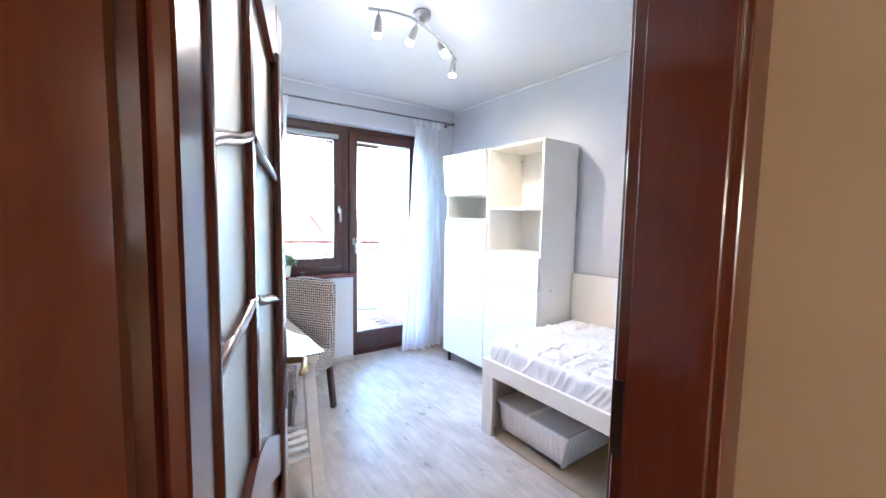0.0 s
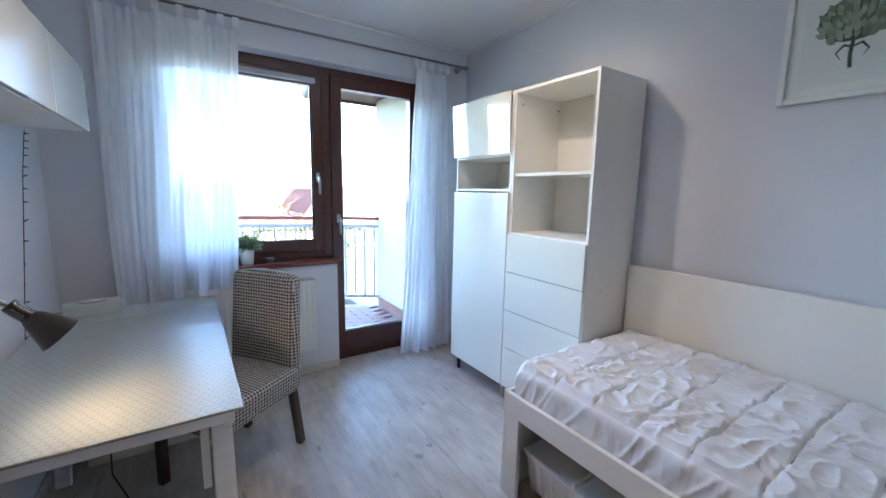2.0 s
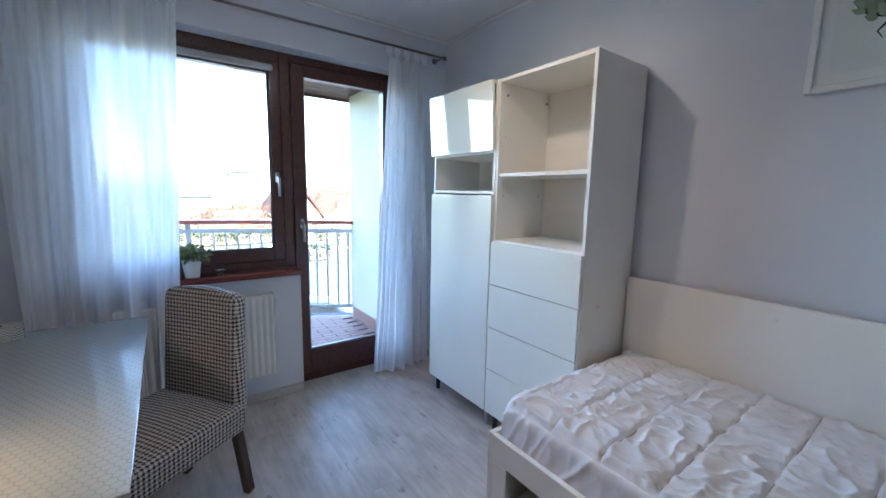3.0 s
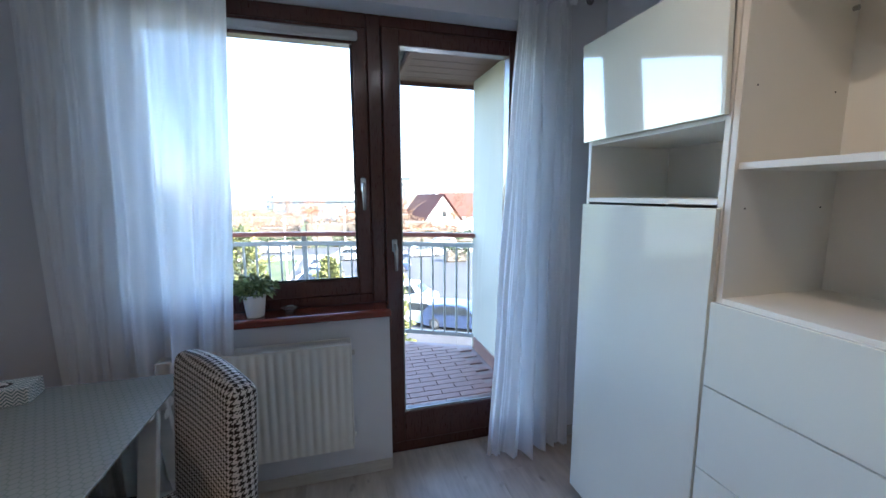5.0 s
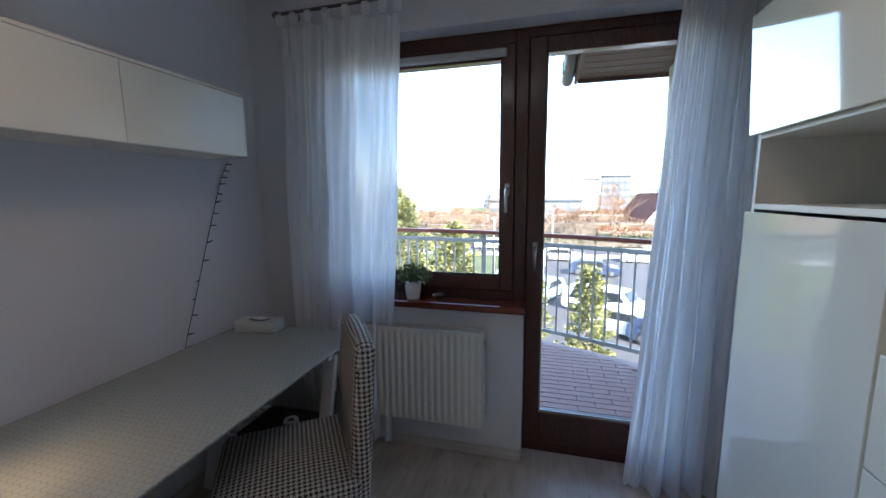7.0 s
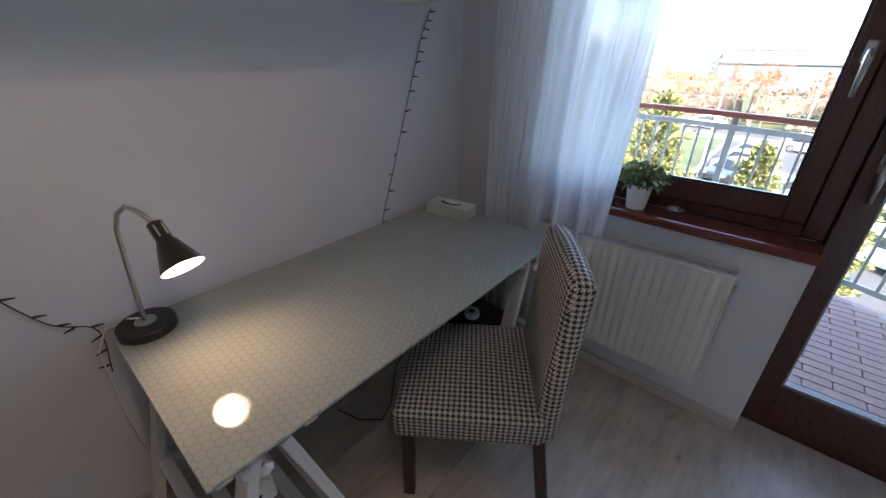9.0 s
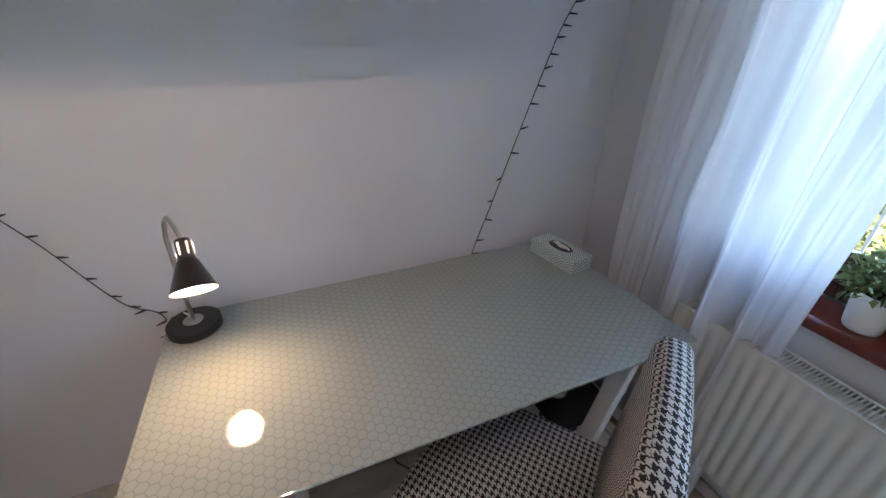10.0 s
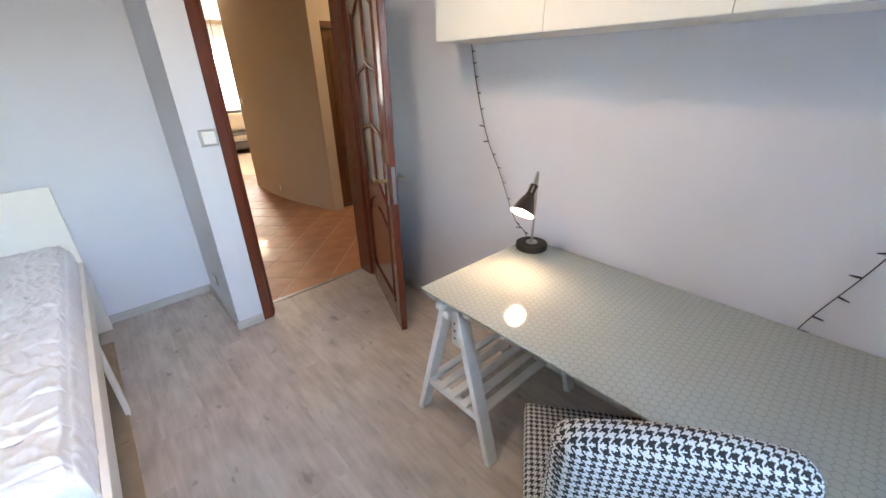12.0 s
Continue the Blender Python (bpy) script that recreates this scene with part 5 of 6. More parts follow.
part("rail", tube([(-1.1, 0, 2.5), (1.1, 0, 2.5)], 0.012, 10), M["white_metal"], drape)
sofa = thing("sofa", "dark grey sofa with pale cushions in the living room", "sofa", (-1.0, -8.4, 0))
M["sofa"] = plain("dark_grey_fabric", (0.06, 0.055, 0.05), 0.95, vary=0.1, grain=300, relief=0.3)
M["beige"] = plain("beige_fabric", (0.55, 0.48, 0.38), 0.95, vary=0.06, grain=300, relief=0.3)
part("seat", box((-0.9, -0.4, 0.1), (0.9, 0.35, 0.42), 0.04, seg=3), M["sofa"], sofa)
for fx in (-0.8, 0.8):
    for fy in (-0.32, 0.28):
        part("foot", box((fx - 0.03, fy - 0.03, 0), (fx + 0.03, fy + 0.03, 0.105), 0.004), M["chair_leg"], sofa)
part("backrest", box((-0.9, -0.42, 0.42), (0.9, -0.2, 0.85), 0.05, seg=3), M["sofa"], sofa)
for x in (-1, 1):
    part("armrest", box((x * 0.9 - 0.1, -0.42, 0.08), (x * 0.9 + 0.1, 0.36, 0.6), 0.04, seg=3), M["sofa"], sofa)
part("cushion", box((-0.2, -0.2, 0.43), (0.3, -0.08, 0.80), 0.05, seg=3), M["beige"], sofa)
ct = thing("coffee_table", "small dark wooden coffee table", "table", (-0.62, -7.2, 0))
part("tabletop", box((-0.35, -0.3, 0.42), (0.35, 0.3, 0.46), 0.006), M["clear_glass"], ct)
for x in (-0.3, 0.3):
    for y in (-0.25, 0.25):
        part("leg", box((x - 0.03, y - 0.03, 0), (x + 0.03, y + 0.03, 0.42), 0.004), M["front_door"], ct)
pl = thing("pendant_lamp", "lit round pendant lamp in the living room", "lamp", (-0.52, -7.0, 2.6))
part("cord", tube([(0, 0, 0), (0, 0, -0.66)], 0.004, 6), M["black"], pl)
part("shade", lathe([(0.02, -0.66), (0.09, -0.70), (0.12, -0.78), (0.09, -0.86), (0, -0.89)], 24), emitter("pendant_glass", (1.0, 0.82, 0.56), 2.5), pl, smooth=True)
lamp("pendant_light", "POINT", (-0.52, -7.0, 1.66), 3.0, (1.0, 0.74, 0.46), 0.1)

# exterior: balcony -----------------------------------------------------------------
def rim_y(x):
    return 4.02 - 0.100 * (x + 0.2) ** 2
BWALL = 2.63
bm = bmesh.new()
rows = []
for i in range(31):
    x = -2.6 + (BWALL + 2.6) * i / 30
    rows.append([bm.verts.new(c) for c in ((x, 2.0, -0.05), (x, rim_y(x) + 0.06, -0.05), (x, rim_y(x) + 0.06, -0.28), (x, 2.0, -0.28))])
for a, b in zip(rows, rows[1:]):
    for k in range(4):
        bm.faces.new((a[k], a[(k + 1) % 4], b[(k + 1) % 4], b[k]))
bm.faces.new(rows[0]), bm.faces.new(rows[-1][::-1])
slab = structure("balcony_slab", bm, M["grout"], "curved balcony slab with pale mortar bed", "balcony")
structure("balcony_wall", box((BWALL, 2.0, -3.0), (BWALL + 0.3, 3.27, 4.2)), M["facade"], "cream roughcast side wall of the balcony", "wall")
for k in range(7):
    y = 2.02 + k * 0.17
    tile = part("skirting_tile", box((BWALL - 0.012, y, -0.045), (BWALL - 0.0005, y + 0.165, 0.075), 0.002), M["tile_red"], slab)
bm = box((-4.0, 1.9995, -6.0), (OPEN_L, 2.12, 3.1))
box((OPEN_R, 1.9995, -6.0), (6.0, 2.12, 3.1), bm=bm)
box((OPEN_L, 1.9995, OPEN_T), (OPEN_R, 2.12, 3.1), bm=bm)
box((OPEN_L, 1.9995, -6.0), (DOOR_L, 2.12, PARAPET - 0.02), bm=bm)
box((DOOR_L, 1.9995, -6.0), (OPEN_R, 2.12, -0.052), bm=bm)
structure("facade", bm, M["facade"], "cream roughcast outer facade of the house", "facade")
# unseen slab added above the rooms; keeps sun off room and balcony
structure("sun_block_slab", box((-4.0, -9.6, 2.87), (6.0, 2.0, 3.4)), M["facade"], "unseen slab added over the rooms to block the sun", "roof")
structure("outer_sill", box((OPEN_L, 1.882, 0.86), (DOOR_L, 2.16, 0.884), 0.004), M["gutter"], "dark metal outer window sill", "window sill")
# eave over the balcony's end
eave = thing("roof_eave", "brown boarded roof eave with a dark gutter", "roof", (1.95, 2.2, 2.46))
for k in range(8):
    y = 0.02 + k * 0.148
    part("board", box((0.0, y, 0.0), (1.3, y + 0.144, 0.022), 0.003), M["soffit"], eave)
part("fascia", box((0.0, 1.206, -0.03), (1.3, 1.235, 0.19), 0.004), M["soffit"], eave)
part("verge_board", box((-0.03, 0.0, -0.03), (-0.003, 1.235, 0.20), 0.004), M["soffit"], eave)
part("roof_deck", box((-0.03, 0.0, 0.20), (1.3, 1.235, 0.24), 0.004), M["gutter"], eave)
part("gutter", tube([(-0.085, -0.02, 0.06), (-0.085, 1.30, 0.02)], 0.05, 14), M["gutter"], eave, "dark metal gutter", smooth=True)
part("gutter_bracket", box((-0.14, 1.0, 0.0), (-0.02, 1.03, 0.10), 0.004), M["gutter"], eave)
# railing
rail = thing("balcony_railing", "curved grey steel balcony railing with red handrail", "railing", (0, 0, -0.05))
xs = [-2.6 + i * (BWALL - 0.01 + 2.6) / 60 for i in range(61)]
def rail_part(name, z, w, d, mat, label=""):
    bm = bmesh.new()
    rows = []
    for x in xs:
        y = rim_y(x)
        rows.append([bm.verts.new(c) for c in ((x, y - w / 2, z - d / 2), (x, y + w / 2, z - d / 2), (x, y + w / 2, z + d / 2), (x, y - w / 2, z + d / 2))])
    for a, b in zip(rows, rows[1:]):
        for k in range(4):
            bm.faces.new((a[k], a[(k + 1) % 4], b[(k + 1) % 4], b[k]))
    bm.faces.new(rows[0]), bm.faces.new(rows[-1][::-1])
    bmesh.ops.bevel(bm, geom=[e for e in bm.edges if len(e.link_faces) == 2 and e.calc_face_angle(0) > 1], offset=0.004, affect="EDGES")
    part(name, bm, mat, rail, label)
rail_part("handrail", 1.115, 0.07, 0.04, M["rail_wood"], "red-stained wooden handrail")
rail_part("upper_rail", 1.02, 0.022, 0.042, M["rail_metal"])
rail_part("lower_rail", 0.13, 0.022, 0.038, M["rail_metal"])
x, k = BWALL - 0.05, 0
bal_mesh = mesh_of(box((-0.009, -0.009, 0.149), (0.009, 0.009, 1.0), 0.002), "baluster", M["rail_metal"])
post_mesh = mesh_of(box((-0.024, -0.024, 0.0), (0.024, 0.024, 1.094), 0.003), "post", M["rail_metal"])
while x > -2.58:
    big = any(abs(x - p) < 0.06 for p in (1.03, -0.39, -1.81))
    ob = new("post" if big else "baluster", post_mesh if big else bal_mesh)
    ob.parent = rail
    ob.location = (x, rim_y(x) + (0.0 if not big else 0.03), 0)
    slope = -0.20 * (x + 0.2)
    x -= 0.118 / math.sqrt(1 + slope * slope)
    k += 1

# exterior: ground and distance --------------------------------------------------------
GZ = -6.0
M["asphalt"] = plain("asphalt", (0.055, 0.055, 0.058), 0.85, vary=0.15, scale=0.4, grain=30, relief=0.2)
M["lawn"] = plain("lawn", (0.060, 0.075, 0.024), 0.95, vary=0.25, scale=0.5, grain=20, relief=0.6)
M["paving"] = plain("concrete_paving", (0.30, 0.28, 0.26), 0.85, vary=0.08, scale=0.5, grain=12, relief=0.2)
M["thuja"] = leafy("thuja_leaves", (0.035, 0.050, 0.014), (0.21, 0.205, 0.065), 0.7)
M["evergreen"] = leafy("hedge_leaves", (0.018, 0.034, 0.012), (0.06, 0.085, 0.03), 0.7)
M["bare"] = leafy("bare_twigs", (0.09, 0.055, 0.035), (0.22, 0.13, 0.078), 0.9)
M["russet"] = leafy("russet_leaves", (0.13, 0.055, 0.024), (0.30, 0.135, 0.06), 0.8)
M["bark"] = plain("bark", (0.15, 0.12, 0.09), 0.9, vary=0.2, scale=8, grain=40, relief=0.5)
M["roof_red"] = plain("red_roof_tiles", (0.17, 0.068, 0.050), 0.8, vary=0.15, scale=2, grain=12, relief=0.6)
M["render_white"] = plain("white_render", (0.42, 0.40, 0.37), 0.9, vary=0.05, scale=0.6, grain=8)
M["block_grey"] = plain("grey_cladding", (0.07, 0.08, 0.09), 0.6, vary=0.08, scale=0.3, grain=4)
M["car_glass"] = plain("dark_car_glass", (0.02, 0.024, 0.028), 0.08, vary=0.02, relief=0)
# paler than the near glass: distance haze mixed into its colour
M["hazed_glass"] = plain("hazed_window_glass", (0.16, 0.18, 0.20), 0.3, vary=0.1, relief=0)
M["tyre"] = plain("tyre_rubber", (0.02, 0.02, 0.02), 0.85)
structure("ground", box((-900, -60, GZ - 0.5), (900, 2500, GZ - 0.04)), M["lawn"], "winter lawn and open ground to the horizon", "ground")
structure("parking_lot", box((-2.6, 15.0, GZ - 0.045), (22.0, 47.0, GZ)), M["asphalt"], "grey asphalt car park", "road")
structure("road", box((-70.0, 50.0, GZ - 0.045), (70.0, 57.0, GZ)), M["asphalt"], "asphalt side street beyond the car park", "road")
structure("pavement", box((-70.0, 47.3, GZ - 0.045), (70.0, 49.8, GZ + 0.06), 0.03), M["paving"], "pale concrete pavement with a kerb", "pavement")
structure("kerb", box((-2.85, 14.8, GZ - 0.045), (-2.62, 47.0, GZ + 0.10), 0.03), M["paving"], "concrete kerb between lawn and car park", "kerb")

def car(label, place, turn, paint, length=4.2, height=1.45, boxy=0.0, group="parked cars"):
    th = thing("car", label, "car", (*place, GZ), turn, group)
    L, W, H = length, 1.76, height
    prof = [(-L / 2, 0.35), (-L / 2 + 0.03, 0.62), (-L / 2 + 0.10, 0.80 + 0.3 * boxy), (-L / 2 + 0.95 - 0.6 * boxy, 0.93 + 0.35 * boxy), (-L / 2 + 1.65 - 0.9 * boxy, H - 0.06), (-L / 2 + 2.1, H), (L / 2 - 1.1 + 0.5 * boxy, H - 0.01), (L / 2 - 0.45 + 0.25 * boxy, H - 0.12), (L / 2 - 0.08, 0.95), (L / 2, 0.62), (L / 2 - 0.02, 0.35), (L / 2 - 0.3, 0.22), (-L / 2 + 0.3, 0.22)]
    bm = bmesh.new()
    rows = []
    for s in (-1, -0.86, 0.86, 1):
        rows.append([bm.verts.new((x, s * W / 2 * (1 - 0.13 * max(0, z - 0.9) / 0.5), z if abs(s) < 1 else z * 0.985 - 0.01)) for x, z in prof])
    for a, b in zip(rows, rows[1:]):
        for k in range(len(prof)):
            l = (k + 1) % len(prof)
            bm.faces.new((a[k], a[l], b[l], b[k]))
    bm.faces.new(rows[0][::-1]), bm.faces.new(rows[-1])
    body = part("body", bm, paint, th, smooth=False)
    for s in (-1, 1):
        y = s * (W / 2 * 0.915)
        x0, x1, x2, x3 = -L / 2 + 1.15 - 0.5 * boxy, -L / 2 + 1.75 - 0.7 * boxy, L / 2 - 1.05 + 0.3 * boxy, L / 2 - 0.55
        bm = bmesh.new()
        z0, z1 = 0.92, H - 0.12
        a = [(x0, y + s * 0.065, z0), (x3, y + s * 0.065, z0), (x2, y + s * 0.005, z1), (x1, y + s * 0.005, z1)]
        o = [bm.verts.new(p) for p in a]
        i = [bm.verts.new((p[0], p[1] - s * 0.03, p[2])) for p in a]
        bm.faces.new(o), bm.faces.new(i[::-1])
        for k in range(4):
            bm.faces.new((o[k], o[(k + 1) % 4], i[(k + 1) % 4], i[k]))
        part("side_window", bm, M["car_glass"], th)
    for (xa, za), (xb, zb), nm in ((prof[3], prof[4], "windscreen"), (prof[8], prof[7], "rear_window")):
        bm = bmesh.new()
        d = Vector((xb - xa, 0, zb - za))
        nrm = Vector((-d.z, 0, d.x)).normalized() * (1 if nm == "windscreen" else -1) * 0.012
        a, b = Vector((xa, 0, za)) + d * 0.1, Vector((xa, 0, za)) + d * 0.92
        q = [a + Vector((0, -0.70, 0)), a + Vector((0, 0.70, 0)), b + Vector((0, 0.62, 0)), b + Vector((0, -0.62, 0))]
        o, i = [bm.verts.new(v + nrm) for v in q], [bm.verts.new(v - nrm) for v in q]
        bm.faces.new(o), bm.faces.new(i[::-1])
        for k in range(4):
            bm.faces.new((o[k], o[(k + 1) % 4], i[(k + 1) % 4], i[k]))
        part(nm, bm, M["car_glass"], th)
    for x in (-L / 2 + 0.8, L / 2 - 0.8):
        for s in (-1, 1):
            wheel = part("wheel", lathe([(0, -0.09), (0.27, -0.09), (0.32, -0.06), (0.32, 0.06), (0.27, 0.09), (0, 0.09)], 18, m=Matrix.Translation((x, s * 0.80, 0.32)) @ pose(0, 0, 0, 90, 0, 0)), M["tyre"], th)
            part("rim", lathe([(0, 0.0), (0.20, 0.0), (0.19, 0.012), (0, 0.02)], 14, m=Matrix.Translation((x, s * 0.892, 0.32)) @ pose(0, 0, 0, -90 * s, 0, 0)), M["steel"], wheel)
    for s in (-1, 1):
        part("headlight", box((-L / 2 + 0.0, s * 0.62 - 0.16, 0.62), (-L / 2 + 0.16, s * 0.62 + 0.16, 0.76), 0.03), M["white_plastic"], th)
        part("tail_light", box((L / 2 - 0.10, s * 0.68 - 0.10, 0.68), (L / 2 + 0.005, s * 0.68 + 0.10, 0.90), 0.02), plain("tail_red", (0.3, 0.02, 0.015), 0.3), th)
    return th
def paint(name, c):
    return plain(name, c, 0.22, 0.0, vary=0.03, scale=1, grain=50, relief=0, coat=0.8)
P_white, P_navy, P_silver, P_black, P_blue = paint("white_car_paint", (0.72, 0.72, 0.72)), paint("navy_car_paint", (0.03, 0.045, 0.09)), paint("silver_car_paint", (0.42, 0.43, 0.44)), paint("black_car_paint", (0.018, 0.018, 0.02)), paint("pale_blue_car_paint", (0.25, 0.38, 0.48))
car("white people carrier parked in the car park", (5.4, 25.0), 150, P_white, 5.0, 1.75, 0.45)
car("white hatchback parked beside the van", (6.3, 21.4), 150, P_white)
car("dark blue hatchback parked beside a white car", (8.0, 20.0), 150, P_navy)
car("dark estate car crossing the car park", (6.2, 37.5), 172, P_navy, 4.5)
car("silver estate car parked at the far kerb", (3.6, 45.2), 175, P_silver, 4.6)
car("white car parked at the far kerb", (11.8, 45.5), 178, P_white)
car("white car parked at the far kerb", (-0.2, 34.5), 60, P_white)
car("black car parked on the asphalt", (-0.4, 31.2), 62, P_black)
car("silver car parked on the asphalt", (0.0, 38.2), 62, P_silver)
car("pale blue car parked on the asphalt", (1.6, 28.0), 66, P_blue)
car("white car parked by the street", (-6.0, 53.5), 0, P_white)
car("silver car parked by the street", (16.0, 53.5), 0, P_silver)

def thuja(x, y, h, r, seed, label="yellow-green conifer in the garden"):
    th = thing("conifer_tree", label, "tree", (x, y, GZ - 0.04), group="garden conifers")
    part("trunk", tube([(0, 0, 0), (0.02, 0.01, h * 0.5), (0, 0, h * 0.97)], [0.13, 0.07, 0.012], 8), M["bark"], th)
    rng = random.Random(seed)
    limbs = []
    for k in range(int(h * 16)):
        f = (k + rng.random()) / (h * 16)
        a = k * 2.399 + rng.uniform(-0.3, 0.3)
        z = 0.25 + f * (h - 0.3)
        reach = r * (1 - f) ** 0.62 * rng.uniform(0.65, 1.12) + 0.05
        limbs.append((a, z, reach))
    bm = bmesh.new()
    for a, z, reach in limbs[::2]:
        tube([(0, 0, z), (math.cos(a) * reach * 0.8, math.sin(a) * reach * 0.8, z + reach * 0.18)], [0.018, 0.005], 4, bm)
    part("branches", bm, M["bark"], th)
    def where(rng):
        a, z, reach = limbs[int(rng.random() * len(limbs))]
        f = rng.uniform(0.25, 1.0)
        p = Vector((math.cos(a) * reach * f, math.sin(a) * reach * f, z + reach * f * 0.22)) + Vector([rng.gauss(0, 0.07) for _ in range(3)])
        return p, Vector((math.cos(a), math.sin(a), 0.55))
    cloud_part("crown", leaf_cloud(int(1000 * h * max(1, r / 1.4)), seed, where, 0.15, 0.1), M["thuja"], th, "feathery yellow-green foliage")
for k, (x, y, h, r) in enumerate(((-2.0, 15.2, 6.35, 2.3), (-4.9, 17.5, 7.3, 2.2), (1.1, 14.2, 5.3, 1.15), (3.3, 14.2, 4.9, 1.15), (-6.8, 21.0, 8.0, 2.2), (-9.5, 18.0, 7.0, 2.0))):
    thuja(x, y, h, r, 30 + k)

def bare_tree(x, y, h, seed, mat, leaves, label):
    th = thing("bare_tree", label, "tree", (x, y, GZ - 0.04), group="leafless trees")
    rng = random.Random(seed)
    trunk = bmesh.new()
    twigs = bmesh.new()
    tips = []
    def grow(p, d, L, r, depth):
        q = p + d * L
        tube([p, p + d * L * 0.5 + Vector([rng.gauss(0, 0.03) * L for _ in range(3)]), q], [r, r * 0.8, r * 0.6], 5 if depth > 1 else 3, trunk if depth > 2 else twigs, cap=False)
        tips.append(q)
        if depth == 0:
            return
        for _ in range(3 if depth > 1 else 4):
            e = (d + Vector((rng.gauss(0, 0.45), rng.gauss(0, 0.45), rng.uniform(-0.05, 0.35)))).normalized()
            grow(p + d * L * rng.uniform(0.55, 1.0), e, L * rng.uniform(0.55, 0.8), r * 0.55, depth - 1)
    grow(Vector((0, 0, 0)), Vector((0, 0, 1)), h * 0.36, 0.11, 4)
    part("trunk", trunk, M["bark"], th)
    part("twigs", twigs, mat, th, "fine leafless twigs")
    if leaves:
        def where(rng):
            p = tips[int(rng.random() * len(tips))]
            return p + Vector([rng.gauss(0, 0.22) for _ in range(3)]), Vector((rng.uniform(-1, 1), rng.uniform(-1, 1), 0.3))
        cloud_part("crown", leaf_cloud(leaves, seed, where, 0.20, 0.2), mat, th, "thin dry russet leaves")
rng = random.Random(77)
for k in range(15):
    x = -26 + k * 4.1 + rng.uniform(-1.5, 1.5)
    bare_tree(x, rng.uniform(58.5, 66), rng.uniform(6.5, 10.0), 100 + k, M["bare"] if k % 3 else M["russet"], 0 if k % 3 == 1 else 500, "leafless tree with fine brown twigs beyond the street")
bare_tree(10.5, 55.0, 11.0, 301, M["bare"], 300, "tall leafless birch beside the street")
bare_tree(-1.2, 58.0, 8.5, 302, M["russet"], 500, "tree with dry russet leaves beyond the street")

def hedge(x0, x1, y, h, depth, seed, mat, label):
    th = thing("hedge", label, "hedge", ((x0 + x1) / 2, y, GZ - 0.04), group="hedges")
    w = x1 - x0
    def where(rng):
        f, g = rng.random(), rng.random()
        z = h * (0.1 + 0.9 * rng.random() ** 0.6) * (0.85 + 0.25 * noise.noise(Vector((f * w * 0.4, 0, seed))))
        return Vector(((f - 0.5) * w, (g - 0.5) * depth, z)), Vector((rng.uniform(-1, 1), -0.6, 0.7))
    cloud_part("foliage", leaf_cloud(int(w * 90), seed, where, 0.38, 0.15), mat, th)
    part("core", box((-w / 2, -depth * 0.3, 0), (w / 2, depth * 0.3, h * 0.72), 0.2), M["bark"], th, "dark inner branches")
hedge(-30, -2, 58.0, 1.7, 1.2, 1, M["evergreen"], "dark clipped hedge beyond the street")
hedge(1, 24, 57.8, 1.9, 1.2, 2, M["evergreen"], "dark clipped hedge beyond the street")
hedge(9.0, 21, 60.0, 3.0, 2.0, 3, M["russet"], "russet shrubs in front of the house")
hedge(13.0, 15.5, 40.5, 1.9, 1.4, 4, M["evergreen"], "round evergreen shrub at the car park")

def house(x, y, w, d, wall_h, roof_h, turn, label, roof):
    th = thing("house", label, "house", (x, y, GZ), turn)
    part("wall", box((-w / 2, -d / 2, 0), (w / 2, d / 2, wall_h)), M["render_white"], th)
    bm = bmesh.new()
    o = 0.5
    a = [bm.verts.new(p) for p in ((-w / 2 - o, -d / 2 - o, wall_h - 0.3), (w / 2 + o, -d / 2 - o, wall_h - 0.3), (0, -d / 2 - o, wall_h + roof_h))]
    b = [bm.verts.new(p) for p in ((-w / 2 - o, d / 2 + o, wall_h - 0.3), (w / 2 + o, d / 2 + o, wall_h - 0.3), (0, d / 2 + o, wall_h + roof_h))]
    bm.faces.new((a[0], a[2], b[2], b[0])), bm.faces.new((a[2], a[1], b[1], b[2]))
    bmesh.ops.solidify(bm, geom=list(bm.faces), thickness=0.22)
    r = part("roof", bm, roof, th, "red tiled gable roof")
    bm = bmesh.new()
    v = [bm.verts.new(p) for p in ((-w / 2, -d / 2, wall_h), (w / 2, -d / 2, wall_h), (0, -d / 2, wall_h + roof_h - 0.3), (-w / 2, -d / 2 + 0.2, wall_h), (w / 2, -d / 2 + 0.2, wall_h), (0, -d / 2 + 0.2, wall_h + roof_h - 0.3))]
    bm.faces.new(v[:3]), bm.faces.new(v[5:2:-1])
    for k in range(3):
        bm.faces.new((v[k], v[(k + 1) % 3], v[3 + (k + 1) % 3], v[3 + k]))
    part("gable", bm, M["render_white"], th)
    part("chimney", box((w * 0.15, 0, wall_h + roof_h * 0.3), (w * 0.15 + 0.7, 0.7, wall_h + roof_h + 0.6), 0.03), M["render_white"], r)
    for wx, wz in ((-w * 0.27, 1.0), (w * 0.2, 1.0), (-w * 0.05, wall_h + 0.4)):
        win = part("window", box((wx, -d / 2 - 0.03, wz), (wx + 1.1, -d / 2 + 0.05, wz + 1.3), 0.02), M["white_metal"], th)
        part("pane", box((wx + 0.1, -d / 2 - 0.04, wz + 0.1), (wx + 1.0, -d / 2 - 0.031, wz + 1.2)), M["car_glass"], win)
house(18.0, 68.0, 6.6, 10.0, 3.2, 4.3, 12, "white house with a steep red tiled roof", M["roof_red"])
house(26.0, 75.0, 9.0, 11.0, 3.6, 4.2, 98, "white house with a broad red tiled roof", M["roof_red"])
house(-44, 150, 16.0, 14.0, 6.0, 4.5, 20, "distant pale house with a red roof", M["roof_red"])

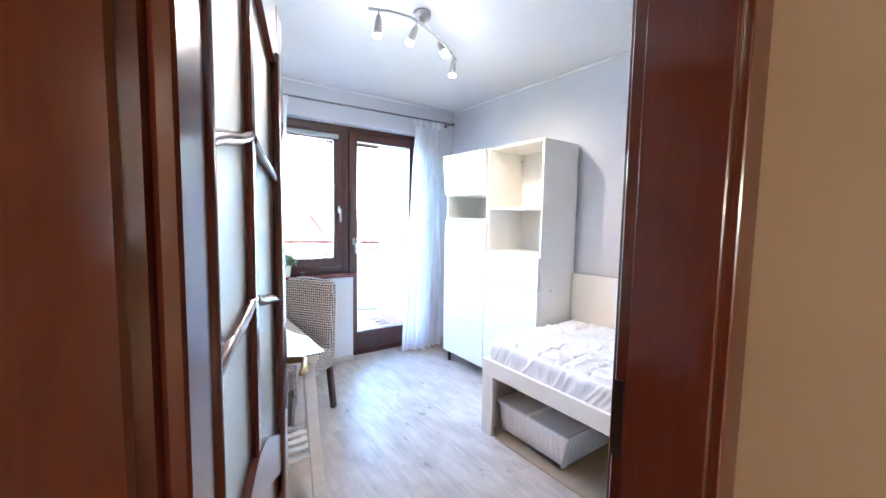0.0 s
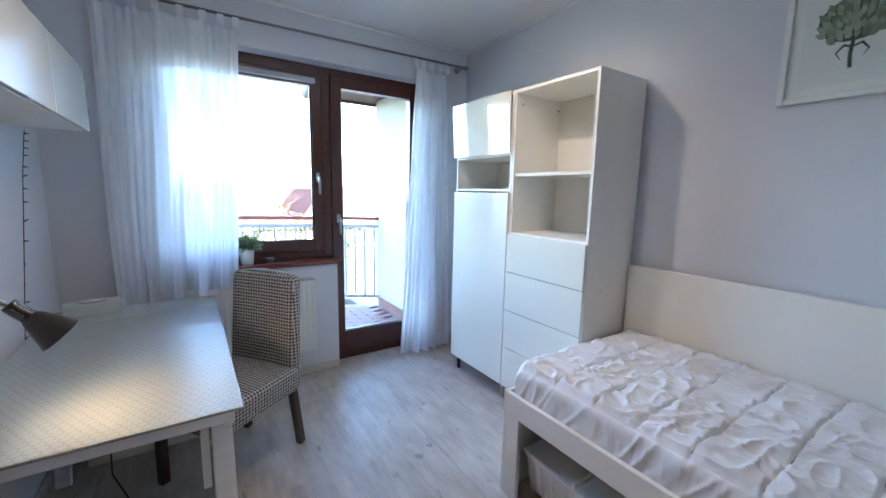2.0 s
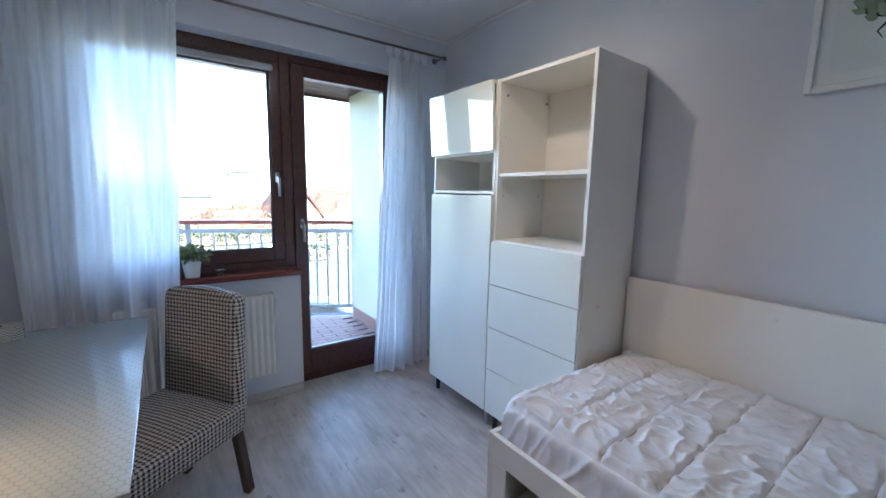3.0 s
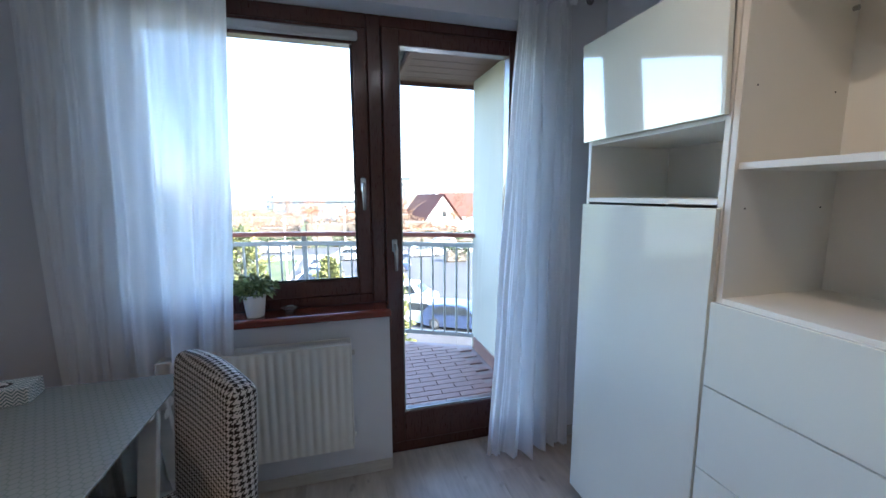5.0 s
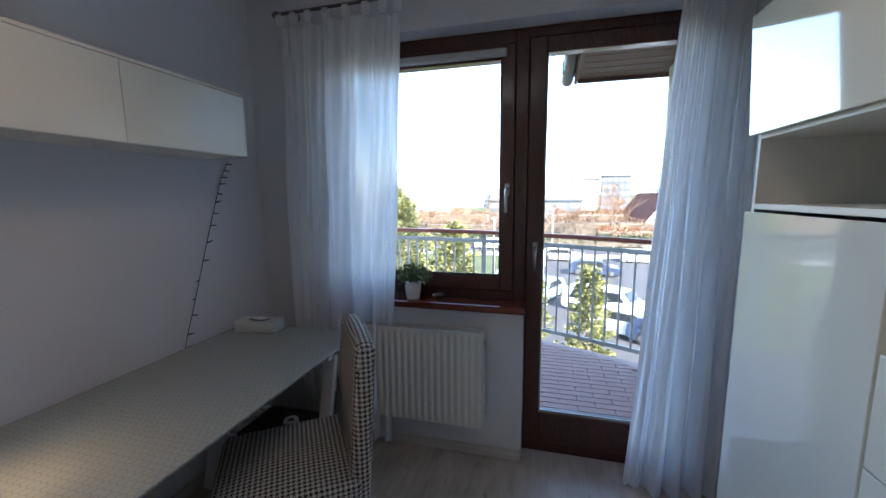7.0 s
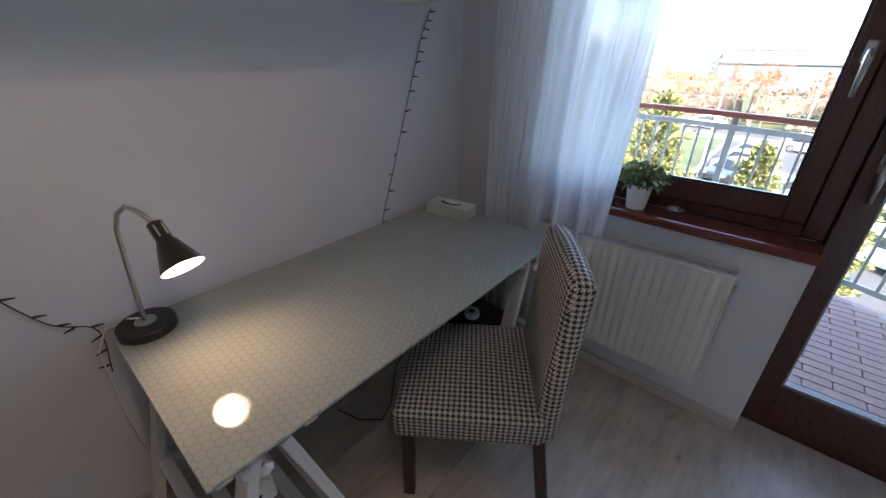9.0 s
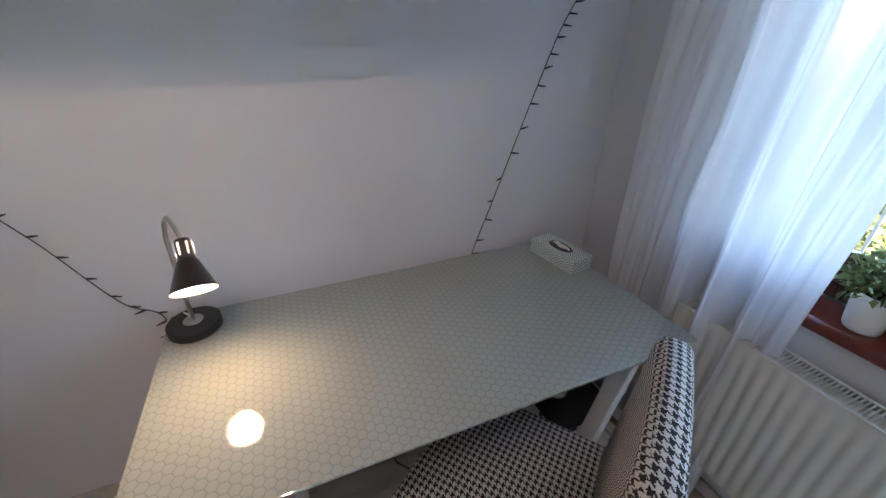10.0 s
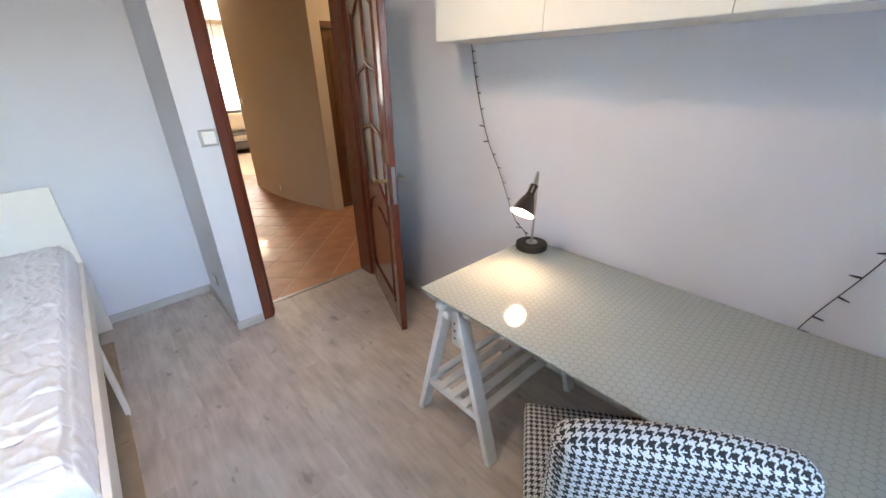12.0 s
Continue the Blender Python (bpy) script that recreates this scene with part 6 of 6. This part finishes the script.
def block(x, y, w, d, h, floors, bays, label, wall, turn=0):
    th = thing("apartment_building", label, "building", (x, y, GZ), turn, "distant buildings")
    part("wall", box((-w / 2, -d / 2, 0), (w / 2, d / 2, h), 0.1), wall, th)
    part("roof", box((-w / 2 - 0.4, -d / 2 - 0.4, h + 0.01), (w / 2 + 0.4, d / 2 + 0.4, h + 0.6), 0.1), M["block_grey"], th)
    win = mesh_of(box((-w / bays * 0.32, -0.1, 0), (w / bays * 0.32, 0.12, h / floors * 0.5), 0.02), "window", M["hazed_glass"])
    for f in range(floors):
        for b in range(bays):
            ob = new("window", win)
            ob.parent = th
            ob.location = (-w / 2 + (b + 0.5) * w / bays, -d / 2, (f + 0.3) * h / floors)
block(30.5, 185, 11.5, 10, 14.6, 5, 5, "distant dark grey office block", M["block_grey"], -6)
block(17.5, 188, 13, 10, 13.4, 4, 6, "distant pale office block", M["render_white"], -6)
block(-38, 230, 34, 16, 10.0, 4, 12, "distant white apartment block", M["render_white"], 10)
block(-6, 225, 46, 14, 8.5, 3, 16, "distant low white building", M["render_white"], 4)
block(-84, 220, 40, 16, 10.0, 4, 14, "distant white apartment block", M["render_white"], 16)
block(80, 230, 50, 16, 9.0, 3, 16, "distant pale apartment block", M["render_white"], -14)
block(-2, 120, 26, 12, 5.4, 2, 7, "distant low grey hall", M["block_grey"], 2)
# houses across from the reflections' side and tree line far away
hedge(-34, -4, 66, 3.4, 4.0, 11, M["bare"], "brown leafless shrubs beyond the street")
hedge(-3, 17, 63, 4.4, 4.0, 12, M["bare"], "brown leafless shrubs beyond the street")
hedge(2, 15, 70, 5.6, 4.0, 13, M["russet"], "russet bushes in front of the houses")
hedge(-50, -10, 82, 4.6, 4.0, 14, M["russet"], "russet bushes on the open ground")
hedge(-160, 160, 235, 7.0, 6.0, 6, M["bare"], "distant brown tree line")
hedge(-60, -6, 100, 3.6, 3.0, 7, M["bare"], "brown shrubs on the open ground")
hedge(4, 60, 95, 4.2, 3.0, 8, M["bare"], "brown shrubs behind the houses")
def street_lamp(x, y):
    th = thing("street_lamp", "pale grey street lamp post", "street lamp", (x, y, GZ), group="street lamps")
    part("pole", tube([(0, 0, 0), (0, 0, 5.6)], [0.07, 0.045], 10), M["rail_metal"], th)
    part("lamp_head", box((-0.14, -0.42, 5.58), (0.14, 0.12, 5.70), 0.04), M["white_plastic"], th)
street_lamp(-2.2, 30.0), street_lamp(2.5, 48.5), street_lamp(-16.0, 48.5)

# small pieces of floors, last -------------------------------------------------------------
tile_m = mesh_of(box((0, 0, -0.014), (0.242, 0.066, 0), 0.002), "tile", M["tile_red"])
count, joined = 0, bmesh.new()
for i in range(-10, 11):
    for j in range(28):
        x, y = 0.36 + i * 0.248 + (0.124 if j % 2 else 0), 2.14 + j * 0.0725
        if x + 0.242 < BWALL - 0.012 and x > -2.5 and y + 0.066 < rim_y(x + 0.242 if x > -0.2 else x) + 0.05:
            if x > 1.2 and count < 290:
                ob = new("tile", tile_m)
                ob.parent = slab
                ob.location = (x, y, -0.036)
                count += 1
            else:
                box((x, y, -0.05), (x + 0.242, y + 0.066, -0.036), 0, joined)
tagged(part("tile_field", joined, M["tile_red"], slab), kind="stuff")
hall_floor = thing("hall_floor", "terracotta floor tiles laid diagonally with pale grout", "floor", kind="structure")
part("mortar", box((-3.2, -9.0, -0.2), (2.2, HALL_N + 0.02, -0.006)), M["hall_grout"], hall_floor)
ht = mesh_of(box((-0.1465, -0.1465, -0.012), (0.1465, 0.1465, 0), 0.002), "tile", M["terracotta"])
for i in range(-34, 34):
    for j in range(-34, 34):
        cx, cy = (i - j) * 0.3 * math.sqrt(0.5), -4.0 + (i + j) * 0.3 * math.sqrt(0.5)
        if -1.9 < cx < 1.2 and HALL_N - 4.4 < cy < HALL_N + 0.15:
            ob = new("tile", ht)
            ob.parent = hall_floor
            ob.matrix_basis = pose(cx, cy, -0.003, 0, 0, 45)

# floor planks ---------------------------------------------------------------
PLW, PLL, GAP = 0.192, 1.285, 0.0004
plank_box = {}
def floor_plank(floor, x0, x1, y0, y1):
    key = (round(x1 - x0, 4), round(y1 - y0, 4))
    if key not in plank_box:
        plank_box[key] = mesh_of(box((0, 0, -0.012), (x1 - x0, y1 - y0, 0), 0.0003), "plank", M["laminate"])
    ob = new("plank", plank_box[key])
    ob.parent = floor
    ob.location = (x0, y0, 0)
floor = thing("floor", "light grey-beige wood-effect laminate floor with staggered planks", "floor", kind="structure")
rng = random.Random(21)
x = WEST
while x < EAST - 0.01:
    x1 = min(x + PLW, EAST)
    y = HALL_N + 0.03 - rng.choice((0.15, 0.45, 0.75, 1.0))
    while y < 1.80:
        y0, y1 = max(y, (HALL_N + 0.03 if x < PILLAR else NICHE)), min(y + PLL, 1.80)
        if x >= PILLAR - 0.15 and y <= HALL_N:
            y0 = NICHE
        if y1 - y0 > 0.01:
            floor_plank(floor, x + GAP / 2, x1 - GAP / 2, y0 + GAP / 2, y1 - GAP / 2)
        y += PLL
    x = x1
